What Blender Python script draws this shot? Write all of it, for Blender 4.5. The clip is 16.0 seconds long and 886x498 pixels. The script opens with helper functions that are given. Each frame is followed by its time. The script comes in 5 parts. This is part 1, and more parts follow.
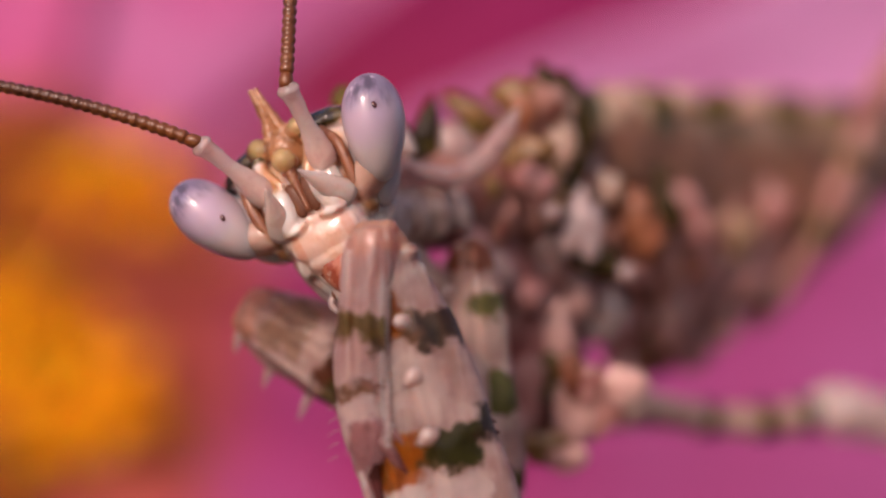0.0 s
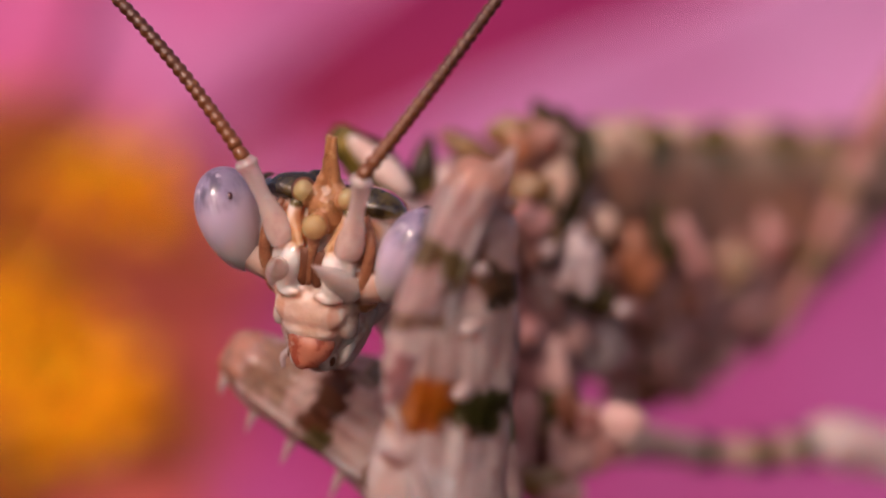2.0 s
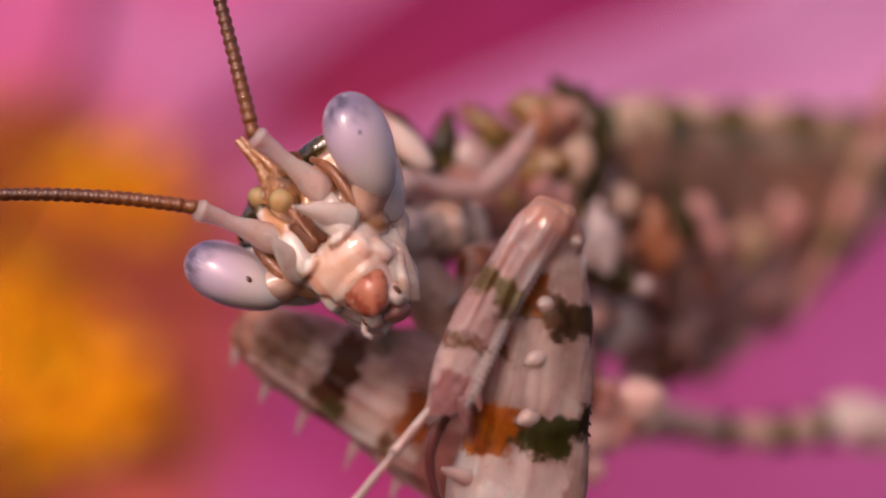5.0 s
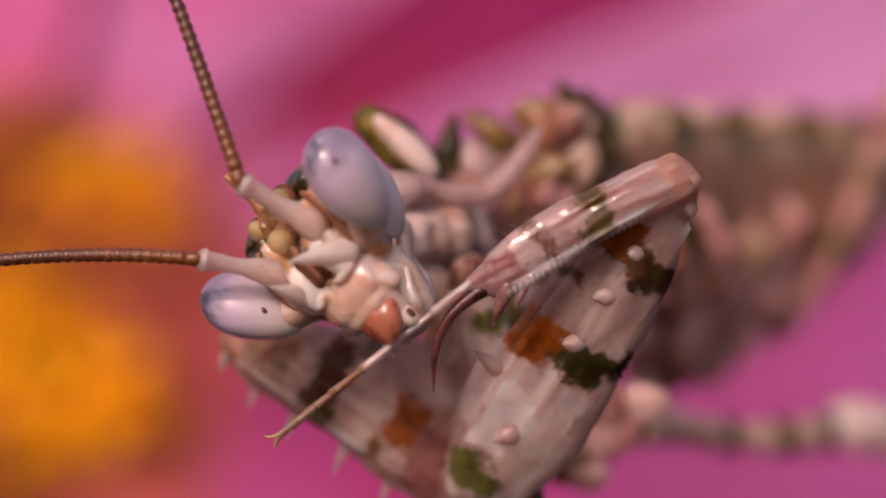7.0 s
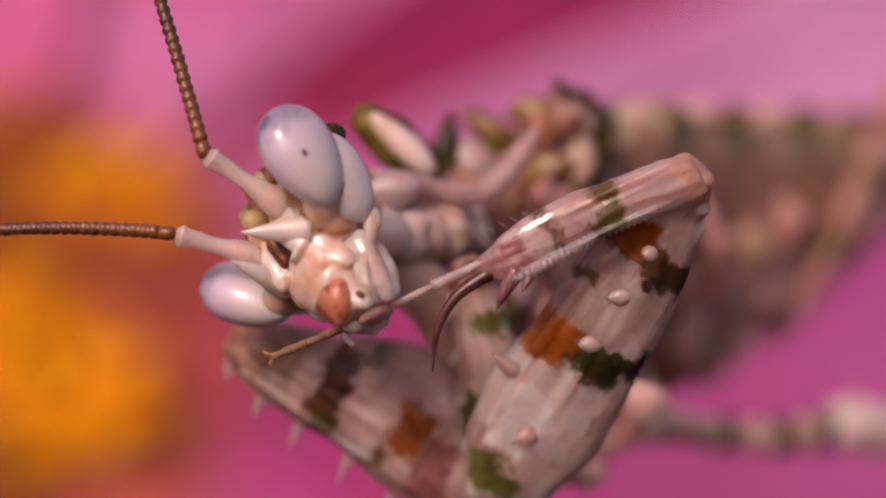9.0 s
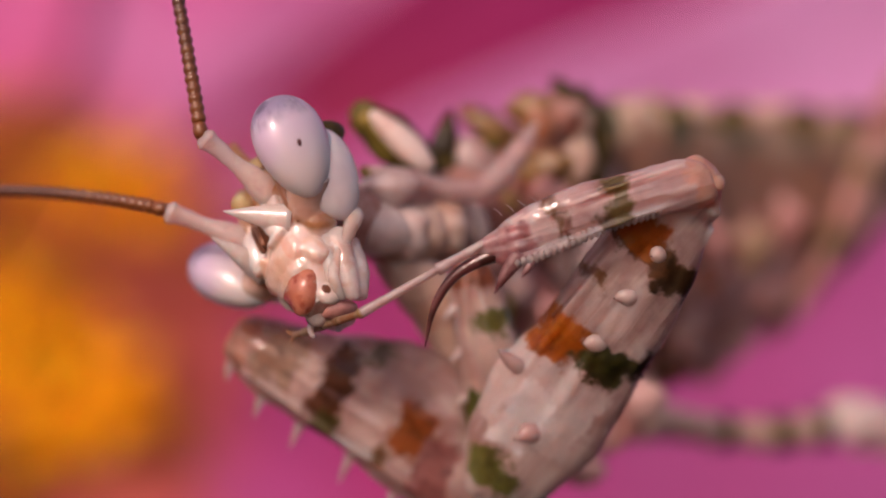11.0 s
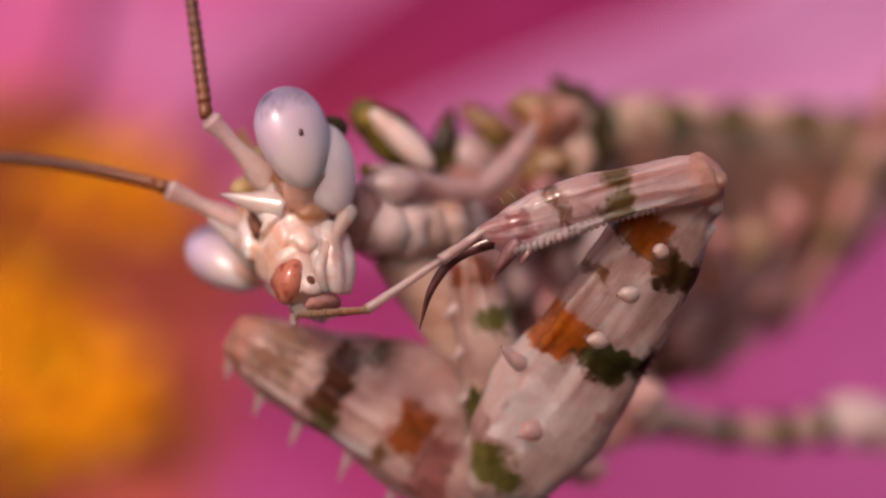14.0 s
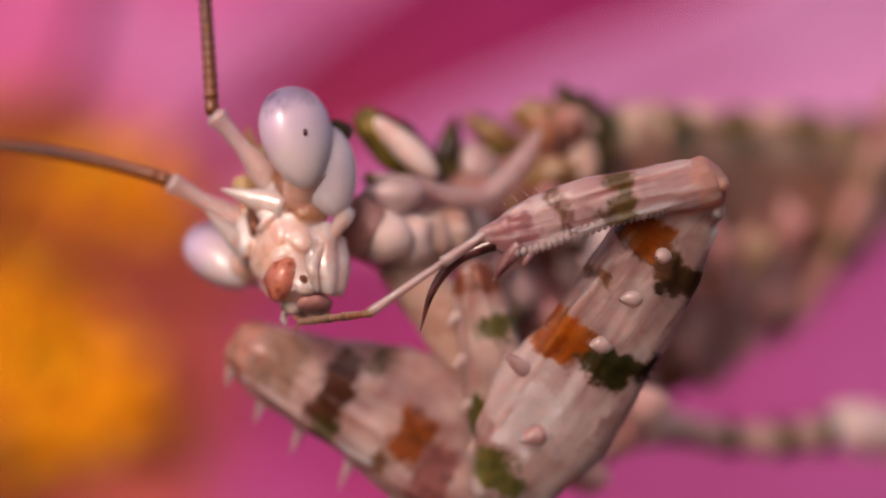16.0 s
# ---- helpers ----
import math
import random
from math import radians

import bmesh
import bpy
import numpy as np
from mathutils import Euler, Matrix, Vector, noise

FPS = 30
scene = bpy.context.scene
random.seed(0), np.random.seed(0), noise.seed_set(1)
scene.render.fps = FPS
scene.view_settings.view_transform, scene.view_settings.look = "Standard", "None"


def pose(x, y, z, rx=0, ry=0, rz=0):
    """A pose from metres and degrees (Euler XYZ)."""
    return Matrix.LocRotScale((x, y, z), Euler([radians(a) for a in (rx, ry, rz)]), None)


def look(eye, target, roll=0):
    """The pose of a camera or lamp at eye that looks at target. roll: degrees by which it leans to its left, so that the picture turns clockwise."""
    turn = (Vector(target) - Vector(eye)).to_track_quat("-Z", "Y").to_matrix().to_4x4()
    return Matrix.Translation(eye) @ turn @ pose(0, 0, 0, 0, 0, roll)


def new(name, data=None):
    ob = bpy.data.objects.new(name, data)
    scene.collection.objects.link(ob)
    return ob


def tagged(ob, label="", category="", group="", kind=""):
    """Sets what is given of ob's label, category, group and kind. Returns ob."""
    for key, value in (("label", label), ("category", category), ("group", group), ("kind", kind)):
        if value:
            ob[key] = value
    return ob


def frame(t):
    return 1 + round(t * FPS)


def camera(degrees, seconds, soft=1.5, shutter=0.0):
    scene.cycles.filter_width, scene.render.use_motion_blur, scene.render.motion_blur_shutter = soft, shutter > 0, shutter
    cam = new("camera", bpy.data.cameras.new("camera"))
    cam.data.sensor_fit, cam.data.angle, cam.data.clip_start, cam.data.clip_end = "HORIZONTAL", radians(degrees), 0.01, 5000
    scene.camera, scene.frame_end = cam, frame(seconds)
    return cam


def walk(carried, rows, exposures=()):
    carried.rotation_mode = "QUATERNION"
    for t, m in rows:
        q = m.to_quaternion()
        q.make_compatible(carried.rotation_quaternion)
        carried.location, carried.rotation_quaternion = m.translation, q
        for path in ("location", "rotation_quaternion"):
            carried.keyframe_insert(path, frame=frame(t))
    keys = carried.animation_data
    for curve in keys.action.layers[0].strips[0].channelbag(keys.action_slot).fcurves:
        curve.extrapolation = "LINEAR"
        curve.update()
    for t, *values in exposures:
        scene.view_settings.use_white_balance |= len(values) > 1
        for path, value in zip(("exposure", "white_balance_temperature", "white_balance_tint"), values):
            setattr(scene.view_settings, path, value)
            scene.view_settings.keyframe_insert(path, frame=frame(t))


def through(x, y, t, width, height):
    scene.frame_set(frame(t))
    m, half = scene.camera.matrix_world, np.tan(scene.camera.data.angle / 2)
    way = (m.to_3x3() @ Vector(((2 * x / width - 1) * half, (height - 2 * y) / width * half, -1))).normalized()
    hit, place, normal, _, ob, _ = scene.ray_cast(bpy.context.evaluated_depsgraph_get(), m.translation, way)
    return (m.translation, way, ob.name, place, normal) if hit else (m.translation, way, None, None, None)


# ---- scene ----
cam = camera(24.0, 16.0, soft=2.0)
walk(cam, [(0.0, pose(0, -0.045, 0, 90, 0, 0)), (16.0, pose(0, -0.045, 0, 90, 0, 0))],
     exposures=((0.0, -0.43, 6700, 34), (16.0, -0.43, 6700, 34)))
# a macro lens at a small working distance: only a few millimetres are sharp
cam.data.dof.use_dof = True
cam.data.dof.focus_distance = 0.0450
cam.data.dof.aperture_fstop = 29.0

# ---- light: open sky and one sun from above the camera ----
world = bpy.data.worlds.new("world")
scene.world = world
world.use_nodes = True
wn = world.node_tree.nodes
sky = wn.new("ShaderNodeTexSky")
sky.sky_type, sky.sun_disc = "NISHITA", False
sky.sun_elevation, sky.sun_rotation = radians(34), radians(207)
sky.dust_density, sky.ozone_density = 5.0, 0.3
wn["Background"].inputs[1].default_value = 0.145
world.node_tree.links.new(sky.outputs[0], wn["Background"].inputs[0])
sun = new("sun", bpy.data.lights.new("sun", "SUN"))
sun.data.energy, sun.data.angle, sun.data.color = 2.4, radians(8), (1.0, 0.83, 0.66)
sun.matrix_world = look((-0.38, -0.74, 0.56), (0, 0, 0))


# ---- materials ----
class Tree:
    """A small writer for node materials, in millimetres of the object's own space."""

    def __init__(self, name, rough=0.4, sss=0.0, spec=0.5, coat=0.0):
        self.mat = bpy.data.materials.new(name)
        self.mat.use_nodes = True
        self.nt = self.mat.node_tree
        self.bsdf = self.nt.nodes["Principled BSDF"]
        self.bsdf.inputs["Roughness"].default_value = rough
        self.bsdf.inputs["Specular IOR Level"].default_value = spec
        self.bsdf.inputs["Coat Weight"].default_value = coat
        self.bsdf.inputs["Coat Roughness"].default_value = 0.09
        if sss:
            self.bsdf.inputs["Subsurface Weight"].default_value = sss
            self.bsdf.inputs["Subsurface Radius"].default_value = (1.0, 0.55, 0.45)
            self.bsdf.inputs["Subsurface Scale"].default_value = 0.0008
        geo = self.nt.nodes.new("ShaderNodeTexCoord")
        scale = self.nt.nodes.new("ShaderNodeVectorMath")
        scale.operation = "SCALE"
        scale.inputs[3].default_value = 1000.0
        self.link(geo.outputs["Object"], scale.inputs[0])
        self.mm = scale.outputs[0]
        sep = self.nt.nodes.new("ShaderNodeSeparateXYZ")
        self.link(self.mm, sep.inputs[0])
        self.x, self.y, self.z = sep.outputs

    def link(self, a, b):
        self.nt.links.new(a, b)

    def put(self, sock, v):
        if isinstance(v, (int, float)):
            sock.default_value = v
        elif isinstance(v, tuple):
            sock.default_value = (*v, 1.0) if len(v) == 3 else v
        else:
            self.link(v, sock)

    def noise(self, scale, detail=3.0, stretch=(1, 1, 1), seed=0.0):
        mp = self.nt.nodes.new("ShaderNodeMapping")
        mp.inputs["Scale"].default_value = stretch
        mp.inputs["Location"].default_value = (seed, seed * 1.7, seed * 0.6)
        self.link(self.mm, mp.inputs[0])
        n = self.nt.nodes.new("ShaderNodeTexNoise")
        n.inputs["Scale"].default_value, n.inputs["Detail"].default_value = scale, detail
        self.link(mp.outputs[0], n.inputs["Vector"])
        return n.outputs["Fac"]

    def math(self, op, a, b=0.0):
        n = self.nt.nodes.new("ShaderNodeMath")
        n.operation = op
        self.put(n.inputs[0], a)
        self.put(n.inputs[1], b)
        return n.outputs[0]

    def step(self, v, lo, hi):
        n = self.nt.nodes.new("ShaderNodeMapRange")
        n.interpolation_type = "SMOOTHSTEP"
        self.put(n.inputs["Value"], v)
        n.inputs["From Min"].default_value, n.inputs["From Max"].default_value = lo, hi
        return n.outputs["Result"]

    def mix(self, f, a, b):
        n = self.nt.nodes.new("ShaderNodeMix")
        n.data_type = "RGBA"
        self.put(n.inputs["Factor"], f)
        self.put(n.inputs[6], a)
        self.put(n.inputs[7], b)
        return n.outputs[2]

    def near(self, v, centre, half, soft=0.12):
        """1 where v lies within half of centre, with soft edges."""
        d = self.math("ABSOLUTE", self.math("SUBTRACT", v, centre))
        return self.math("SUBTRACT", 1.0, self.step(d, half - soft, half + soft))

    def wob(self, v, amount, scale=2.2, seed=3.0):
        n = self.math("MULTIPLY", self.math("SUBTRACT", self.noise(scale, 3.0, seed=seed), 0.5), amount * 2)
        return self.math("ADD", v, n)

    def spot(self, centre, radii, soft=0.25, wob=0.25, scale=2.0):
        """1 inside a ragged ellipsoid."""
        k = 0.0
        for v, c, r in zip((self.x, self.y, self.z), centre, radii):
            q = self.math("DIVIDE", self.math("SUBTRACT", v, c), r)
            k = self.math("ADD", k, self.math("MULTIPLY", q, q))
        k = self.wob(k, wob, scale, centre[0] * 3 + 1)
        return self.math("SUBTRACT", 1.0, self.step(k, 1 - soft, 1 + soft))

    def colour(self, c):
        self.put(self.bsdf.inputs["Base Color"], c)
        return self

    def waxy(self, c, through, clear):
        """Lets light through from behind, and a little of the view."""
        thin = self.nt.nodes.new("ShaderNodeBsdfTranslucent")
        self.put(thin.inputs["Color"], c)
        both, shell = self.nt.nodes.new("ShaderNodeMixShader"), self.nt.nodes.new("ShaderNodeMixShader")
        both.inputs[0].default_value, shell.inputs[0].default_value = through, clear
        self.link(self.bsdf.outputs[0], both.inputs[1])
        self.link(thin.outputs[0], both.inputs[2])
        self.link(both.outputs[0], shell.inputs[1])
        self.link(self.nt.nodes.new("ShaderNodeBsdfTransparent").outputs[0], shell.inputs[2])
        self.link(shell.outputs[0], self.nt.nodes["Material Output"].inputs[0])
        return self

    def bump(self, h, strength=0.3, depth=0.00004):
        b = self.nt.nodes.new("ShaderNodeBump")
        b.inputs["Strength"].default_value, b.inputs["Distance"].default_value = strength, depth
        self.put(b.inputs["Height"], h)
        self.link(b.outputs[0], self.bsdf.inputs["Normal"])
        return self


def blotchy(name, base, other, third, scale=1.4, rough=0.38, sss=0.25, cut=(0.5, 0.62), cut2=(0.6, 0.7), coat=0.15, clear=0.0, spec=0.5):
    """Cuticle: a base colour with patches of two others and a fine relief."""
    m = Tree(name, rough, sss, spec, coat)
    c = m.mix(m.step(m.noise(scale, 4.0), *cut), base, other)
    c = m.mix(m.step(m.noise(scale * 1.3, 4.0, seed=11.0), *cut2), c, third)
    c = m.mix(m.math("MULTIPLY", m.step(m.noise(scale * 9, 2.0, seed=5.0), 0.45, 0.75), 0.06 if clear else 0.35), c, tuple(0.6 * k for k in base))
    m.colour(c).bump(m.noise(scale * 8, 3.0, seed=2.0), 0.3, 0.00004)
    if clear:
        m.waxy(c, 0.3, clear)
    return m.mat


skin_pale = blotchy("skin_pale", (0.66, 0.52, 0.47), (0.54, 0.36, 0.31), (0.7, 0.58, 0.52), 1.3, 0.3, 0.4, coat=0.4)
skin_belly = blotchy("skin_belly", (0.4, 0.19, 0.15), (0.24, 0.085, 0.06), (0.5, 0.3, 0.26), 0.8, 0.45)
skin_flank = blotchy("skin_flank", (0.6, 0.36, 0.32), (0.46, 0.22, 0.19), (0.62, 0.42, 0.38), 0.8, 0.45)
skin_neck = blotchy("skin_neck", (0.56, 0.39, 0.31), (0.44, 0.27, 0.2), (0.64, 0.5, 0.43), 1.2, 0.35, 0.5, coat=0.3)
skin_toe = blotchy("skin_toe", (0.36, 0.22, 0.15), (0.3, 0.13, 0.06), (0.42, 0.3, 0.25), 2.0, 0.3, 0.4, coat=0.4, clear=0.1)
skin_dusk = blotchy("skin_dusk", (0.2, 0.07, 0.035), (0.12, 0.035, 0.02), (0.3, 0.13, 0.09), 1.0, 0.45, spec=0.25)
skin_orange = blotchy("skin_orange", (0.3, 0.105, 0.045), (0.2, 0.07, 0.03), (0.34, 0.16, 0.1), 1.0, 0.45)
skin_pearl = blotchy("skin_pearl", (0.46, 0.36, 0.36), (0.3, 0.18, 0.16), (0.5, 0.41, 0.41), 1.6, 0.4, 0.3)
skin_back = blotchy("skin_back", (0.36, 0.23, 0.14), (0.24, 0.1, 0.045), (0.12, 0.1, 0.04), 0.5, 0.5, spec=0.25)


def abdomen_material():
    """Beige along the back, brown on the side, dusky pink towards the belly."""
    m = Tree("abdomen_mottled", 0.5, 0.3)
    side = m.mix(m.step(m.noise(0.7, 4.0), 0.42, 0.62), (0.3, 0.135, 0.07), (0.21, 0.095, 0.05))
    side = m.mix(m.step(m.noise(0.5, 3.0, seed=6.0), 0.52, 0.66), side, (0.4, 0.17, 0.09))
    low = m.mix(m.step(m.noise(0.8, 4.0, seed=3.0), 0.42, 0.62), (0.58, 0.31, 0.27), (0.4, 0.16, 0.14))
    low = m.mix(m.step(m.noise(1.3, 3.0, seed=13.0), 0.56, 0.66), low, (0.26, 0.09, 0.07))
    c = m.mix(m.step(m.wob(m.z, 1.3, 0.5), 6.0, 8.0), low, side)
    top = m.step(m.wob(m.z, 0.6, 0.7, 9.0), 9.7, 10.3)
    c = m.mix(top, c, m.mix(m.step(m.noise(0.9, 3.0, seed=4.0), 0.45, 0.6), (0.52, 0.37, 0.25), (0.4, 0.22, 0.12)))
    ring = m.step(m.math("SINE", m.math("MULTIPLY", m.wob(m.x, 0.25, 0.8), 2.7)), 0.35, 0.85)
    c = m.mix(m.math("MULTIPLY", ring, m.step(m.wob(m.z, 0.8, 0.6, 9.0), 9.5, 10.4)), c, (0.06, 0.06, 0.014))
    m.colour(c).bump(m.noise(3.0, 3.0), 0.5, 0.0001)
    return m.mat


abdomen_mat = abdomen_material()
skin_olive = blotchy("skin_olive", (0.1, 0.075, 0.012), (0.045, 0.03, 0.007), (0.22, 0.15, 0.025), 1.5, 0.5, 0.05, coat=0.1, spec=0.2)
skin_black = blotchy("skin_olive_black", (0.045, 0.03, 0.007), (0.02, 0.013, 0.004), (0.13, 0.085, 0.012), 1.5, 0.45, 0.0, cut2=(0.6, 0.72), coat=0.1, spec=0.2)
skin_amber = blotchy("skin_amber", (0.23, 0.125, 0.04), (0.13, 0.06, 0.018), (0.3, 0.19, 0.1), 1.2, 0.35, 0.3)
skin_rose = blotchy("skin_rose", (0.44, 0.21, 0.19), (0.32, 0.11, 0.1), (0.46, 0.3, 0.27), 1.0, 0.35, 0.3)
skin_blush = blotchy("skin_blush", (0.6, 0.43, 0.41), (0.5, 0.32, 0.31), (0.66, 0.52, 0.5), 1.2, 0.28, 0.7, coat=0.6, clear=0.16)
skin_scape = blotchy("skin_scape", (0.82, 0.62, 0.58), (0.72, 0.5, 0.47), (0.84, 0.7, 0.64), 1.8, 0.15, 0.8, coat=1.0, clear=0.3)
skin_jaw = blotchy("skin_jaw", (0.78, 0.64, 0.59), (0.72, 0.5, 0.42), (0.84, 0.74, 0.7), 2.2, 0.15, 0.7, coat=1.0, clear=0.18)
horn_brown = blotchy("horn_brown", (0.38, 0.17, 0.07), (0.2, 0.08, 0.02), (0.5, 0.28, 0.13), 3.0, 0.3, 0.2, coat=0.4)
dark_brown = blotchy("dark_brown", (0.12, 0.04, 0.018), (0.2, 0.075, 0.03), (0.07, 0.022, 0.01), 3.0, 0.5, 0.1, coat=0.1, spec=0.25)
rust_brown = blotchy("rust_brown", (0.24, 0.09, 0.04), (0.16, 0.05, 0.02), (0.34, 0.17, 0.09), 3.0, 0.4, 0.2, coat=0.15)
claw_dark = blotchy("claw_dark", (0.1, 0.03, 0.03), (0.045, 0.014, 0.012), (0.2, 0.08, 0.07), 1.5, 0.2, 0.1, coat=0.6)
claw_rose = blotchy("claw_rose", (0.3, 0.14, 0.14), (0.16, 0.05, 0.05), (0.38, 0.22, 0.22), 2.0, 0.25, 0.2, coat=0.6, clear=0.1)
tooth_white = blotchy("tooth_white", (0.86, 0.72, 0.67), (0.8, 0.62, 0.56), (0.88, 0.78, 0.74), 1.5, 0.15, 0.6, coat=1.0, clear=0.16)
bead_white = blotchy("bead_white", (0.62, 0.5, 0.48), (0.56, 0.42, 0.4), (0.66, 0.56, 0.54), 2.0, 0.2, 0.5, coat=0.8, clear=0.05)
labrum_orange = blotchy("labrum_orange", (0.64, 0.23, 0.14), (0.42, 0.1, 0.055), (0.7, 0.45, 0.36), 3.2, 0.18, 0.4, coat=1.0, clear=0.12)
spine_white = blotchy("spine_white", (0.62, 0.46, 0.43), (0.54, 0.38, 0.35), (0.62, 0.5, 0.47), 2.0, 0.25, 0.6, coat=0.7, clear=0.06)


def eye_material():
    m = Tree("eye_lavender", 0.3, 0.5, coat=0.5)
    m.bsdf.inputs["Coat Roughness"].default_value = 0.14
    body = m.mix(m.step(m.wob(m.z, 0.35, 1.2), -1.0, 0.6), (0.6, 0.53, 0.53), (0.52, 0.43, 0.53))
    # violet sheen of the upper front, painted into the base colour
    body = m.mix(m.math("MULTIPLY", m.spot((0, -0.7, 0.45), (0.5, 0.5, 0.8), 0.6, 0.5), 0.35), body, (0.52, 0.4, 0.64))
    streak = m.step(m.noise(1.5, 2.0, stretch=(2.6, 2.0, 0.4), seed=4.0), 0.4, 0.66)
    tip = m.math("ADD", m.z, m.math("MULTIPLY", m.y, -0.2))
    top = m.step(m.wob(tip, 0.2), 0.4, 1.0)
    body = m.mix(m.math("MULTIPLY", top, 0.8), body, (0.19, 0.165, 0.27))
    body = m.mix(m.math("MULTIPLY", m.math("MULTIPLY", top, streak), 0.8), body, (0.07, 0.06, 0.1))
    pale = m.step(m.noise(1.3, 2.0, stretch=(3.0, 2.4, 0.35), seed=19.0), 0.56, 0.66)
    body = m.mix(m.math("MULTIPLY", m.math("MULTIPLY", top, pale), 0.75), body, (0.66, 0.6, 0.7))
    body = m.mix(m.math("MULTIPLY", m.step(m.noise(2.0, 4.0, seed=8.0), 0.5, 0.8), 0.25), body, (0.58, 0.53, 0.56))
    vor = m.nt.nodes.new("ShaderNodeTexVoronoi")
    vor.inputs["Scale"].default_value = 26.0
    m.link(m.mm, vor.inputs["Vector"])
    m.colour(body).bump(vor.outputs["Distance"], 0.12, 0.00001)
    return m.mat


eye_mat = eye_material()


def eye_back_material():
    m = Tree("eye_back_pearl", 0.22, 0.6, coat=0.5)
    c = m.mix(m.step(m.noise(0.9, 3.0), 0.4, 0.65), (0.68, 0.6, 0.61), (0.6, 0.52, 0.54))
    m.colour(m.mix(m.step(m.wob(m.z, 0.2), 0.3, 0.7), c, (0.1, 0.1, 0.13)))
    return m.mat


eye_back = eye_back_material()


def face_material():
    """Head skin: white and peach, brown stripes beside the face, olive-black crown."""
    m = Tree("face_peach", 0.2, 0.6, coat=1.0)
    c = m.mix(m.step(m.noise(1.7, 4.0), 0.36, 0.58), (0.66, 0.46, 0.37), (0.7, 0.57, 0.52))
    c = m.mix(m.math("MULTIPLY", m.step(m.noise(2.2, 3.0, seed=7.0), 0.5, 0.72), 0.3), c, (0.62, 0.28, 0.16))
    c = m.mix(m.math("MULTIPLY", m.spot((0, -0.3, -1.5), (0.7, 0.45, 0.6), 0.6), 0.5), c, (0.66, 0.38, 0.26))
    for s in (-1, 1):
        c = m.mix(m.spot((0.5 * s, -0.45, -0.65), (0.3, 0.4, 0.55), 0.3), c, (0.72, 0.62, 0.58))
        c = m.mix(m.math("MULTIPLY", m.spot((1.02 * s, -0.15, -0.72), (0.12, 0.3, 0.5), 0.5), 0.4), c, (0.42, 0.12, 0.06))
        c = m.mix(m.math("MULTIPLY", m.spot((1.2 * s, 0.2, -1.15), (0.2, 0.5, 0.22), 0.5), 0.8), c, (0.24, 0.09, 0.03))
        c = m.mix(m.math("MULTIPLY", m.spot((0.62 * s, -0.2, -1.5), (0.12, 0.4, 0.4), 0.6), 0.4), c, (0.58, 0.2, 0.1))
        c = m.mix(m.math("MULTIPLY", m.spot((1.0 * s, 0.0, 0.45), (0.4, 0.4, 0.25), 0.5), 0.8), c, (0.8, 0.42, 0.2))
    for s in (-1, 1):
        out = m.math("MULTIPLY", m.x, float(s))
        stalk = m.math("MULTIPLY", m.step(m.wob(out, 0.1, 2.0), 1.0, 1.2), m.near(m.z, -0.6, 0.9, 0.2))
        c = m.mix(m.math("MULTIPLY", stalk, 0.8), c, (0.56, 0.33, 0.26))
        rim = m.math("MULTIPLY", m.near(m.wob(out, 0.12, 2.0), 1.06, 0.1, 0.1), m.near(m.z, -0.35, 0.75, 0.3))
        c = m.mix(m.math("MULTIPLY", rim, 0.85), c, (0.34, 0.12, 0.035))
        c = m.mix(m.math("MULTIPLY", m.spot((1.25 * s, 0.35, -1.3), (0.25, 0.5, 0.16), 0.6, 0.4), 0.8), c, (0.3, 0.12, 0.03))
        c = m.mix(m.math("MULTIPLY", m.spot((0.42 * s, -0.2, 0.3), (0.22, 0.5, 0.5), 0.5, 0.3), 0.8), c, (0.5, 0.22, 0.06))
    crown = m.step(m.wob(m.z, 0.2, 2.5), 0.66, 0.8)
    c = m.mix(crown, c, m.mix(m.step(m.noise(2.0, 3.0, seed=9.0), 0.5, 0.65), (0.03, 0.02, 0.005), (0.11, 0.075, 0.012)))
    m.colour(c).bump(m.noise(5.0, 4.0), 0.55, 0.00006)
    m.bsdf.inputs["Coat Roughness"].default_value = 0.05
    return m.mat


face = face_material()


def antenna_material():
    m = Tree("antenna_brown", 0.4, 0.0, coat=0.2)
    c = m.mix(m.step(m.wob(m.z, 0.6, 0.8), 0.2, 3.5), (0.17, 0.05, 0.012), (0.075, 0.022, 0.009))
    c = m.mix(m.step(m.noise(6.0, 3.0), 0.5, 0.75), c, (0.21, 0.08, 0.024))
    m.colour(c).bump(m.noise(14.0, 2.0), 0.4, 0.00003)
    return m.mat


antenna_mat = antenna_material()


def ocellus_material():
    m = Tree("ocellus_glassy", 0.08, 0.8, coat=1.0)
    c = m.mix(m.noise(2.0), (0.74, 0.5, 0.2), (0.84, 0.64, 0.36))
    m.bsdf.inputs["Coat Roughness"].default_value = 0.02
    return m.colour(c).waxy(c, 0.35, 0.36).mat


ocellus_mat = ocellus_material()


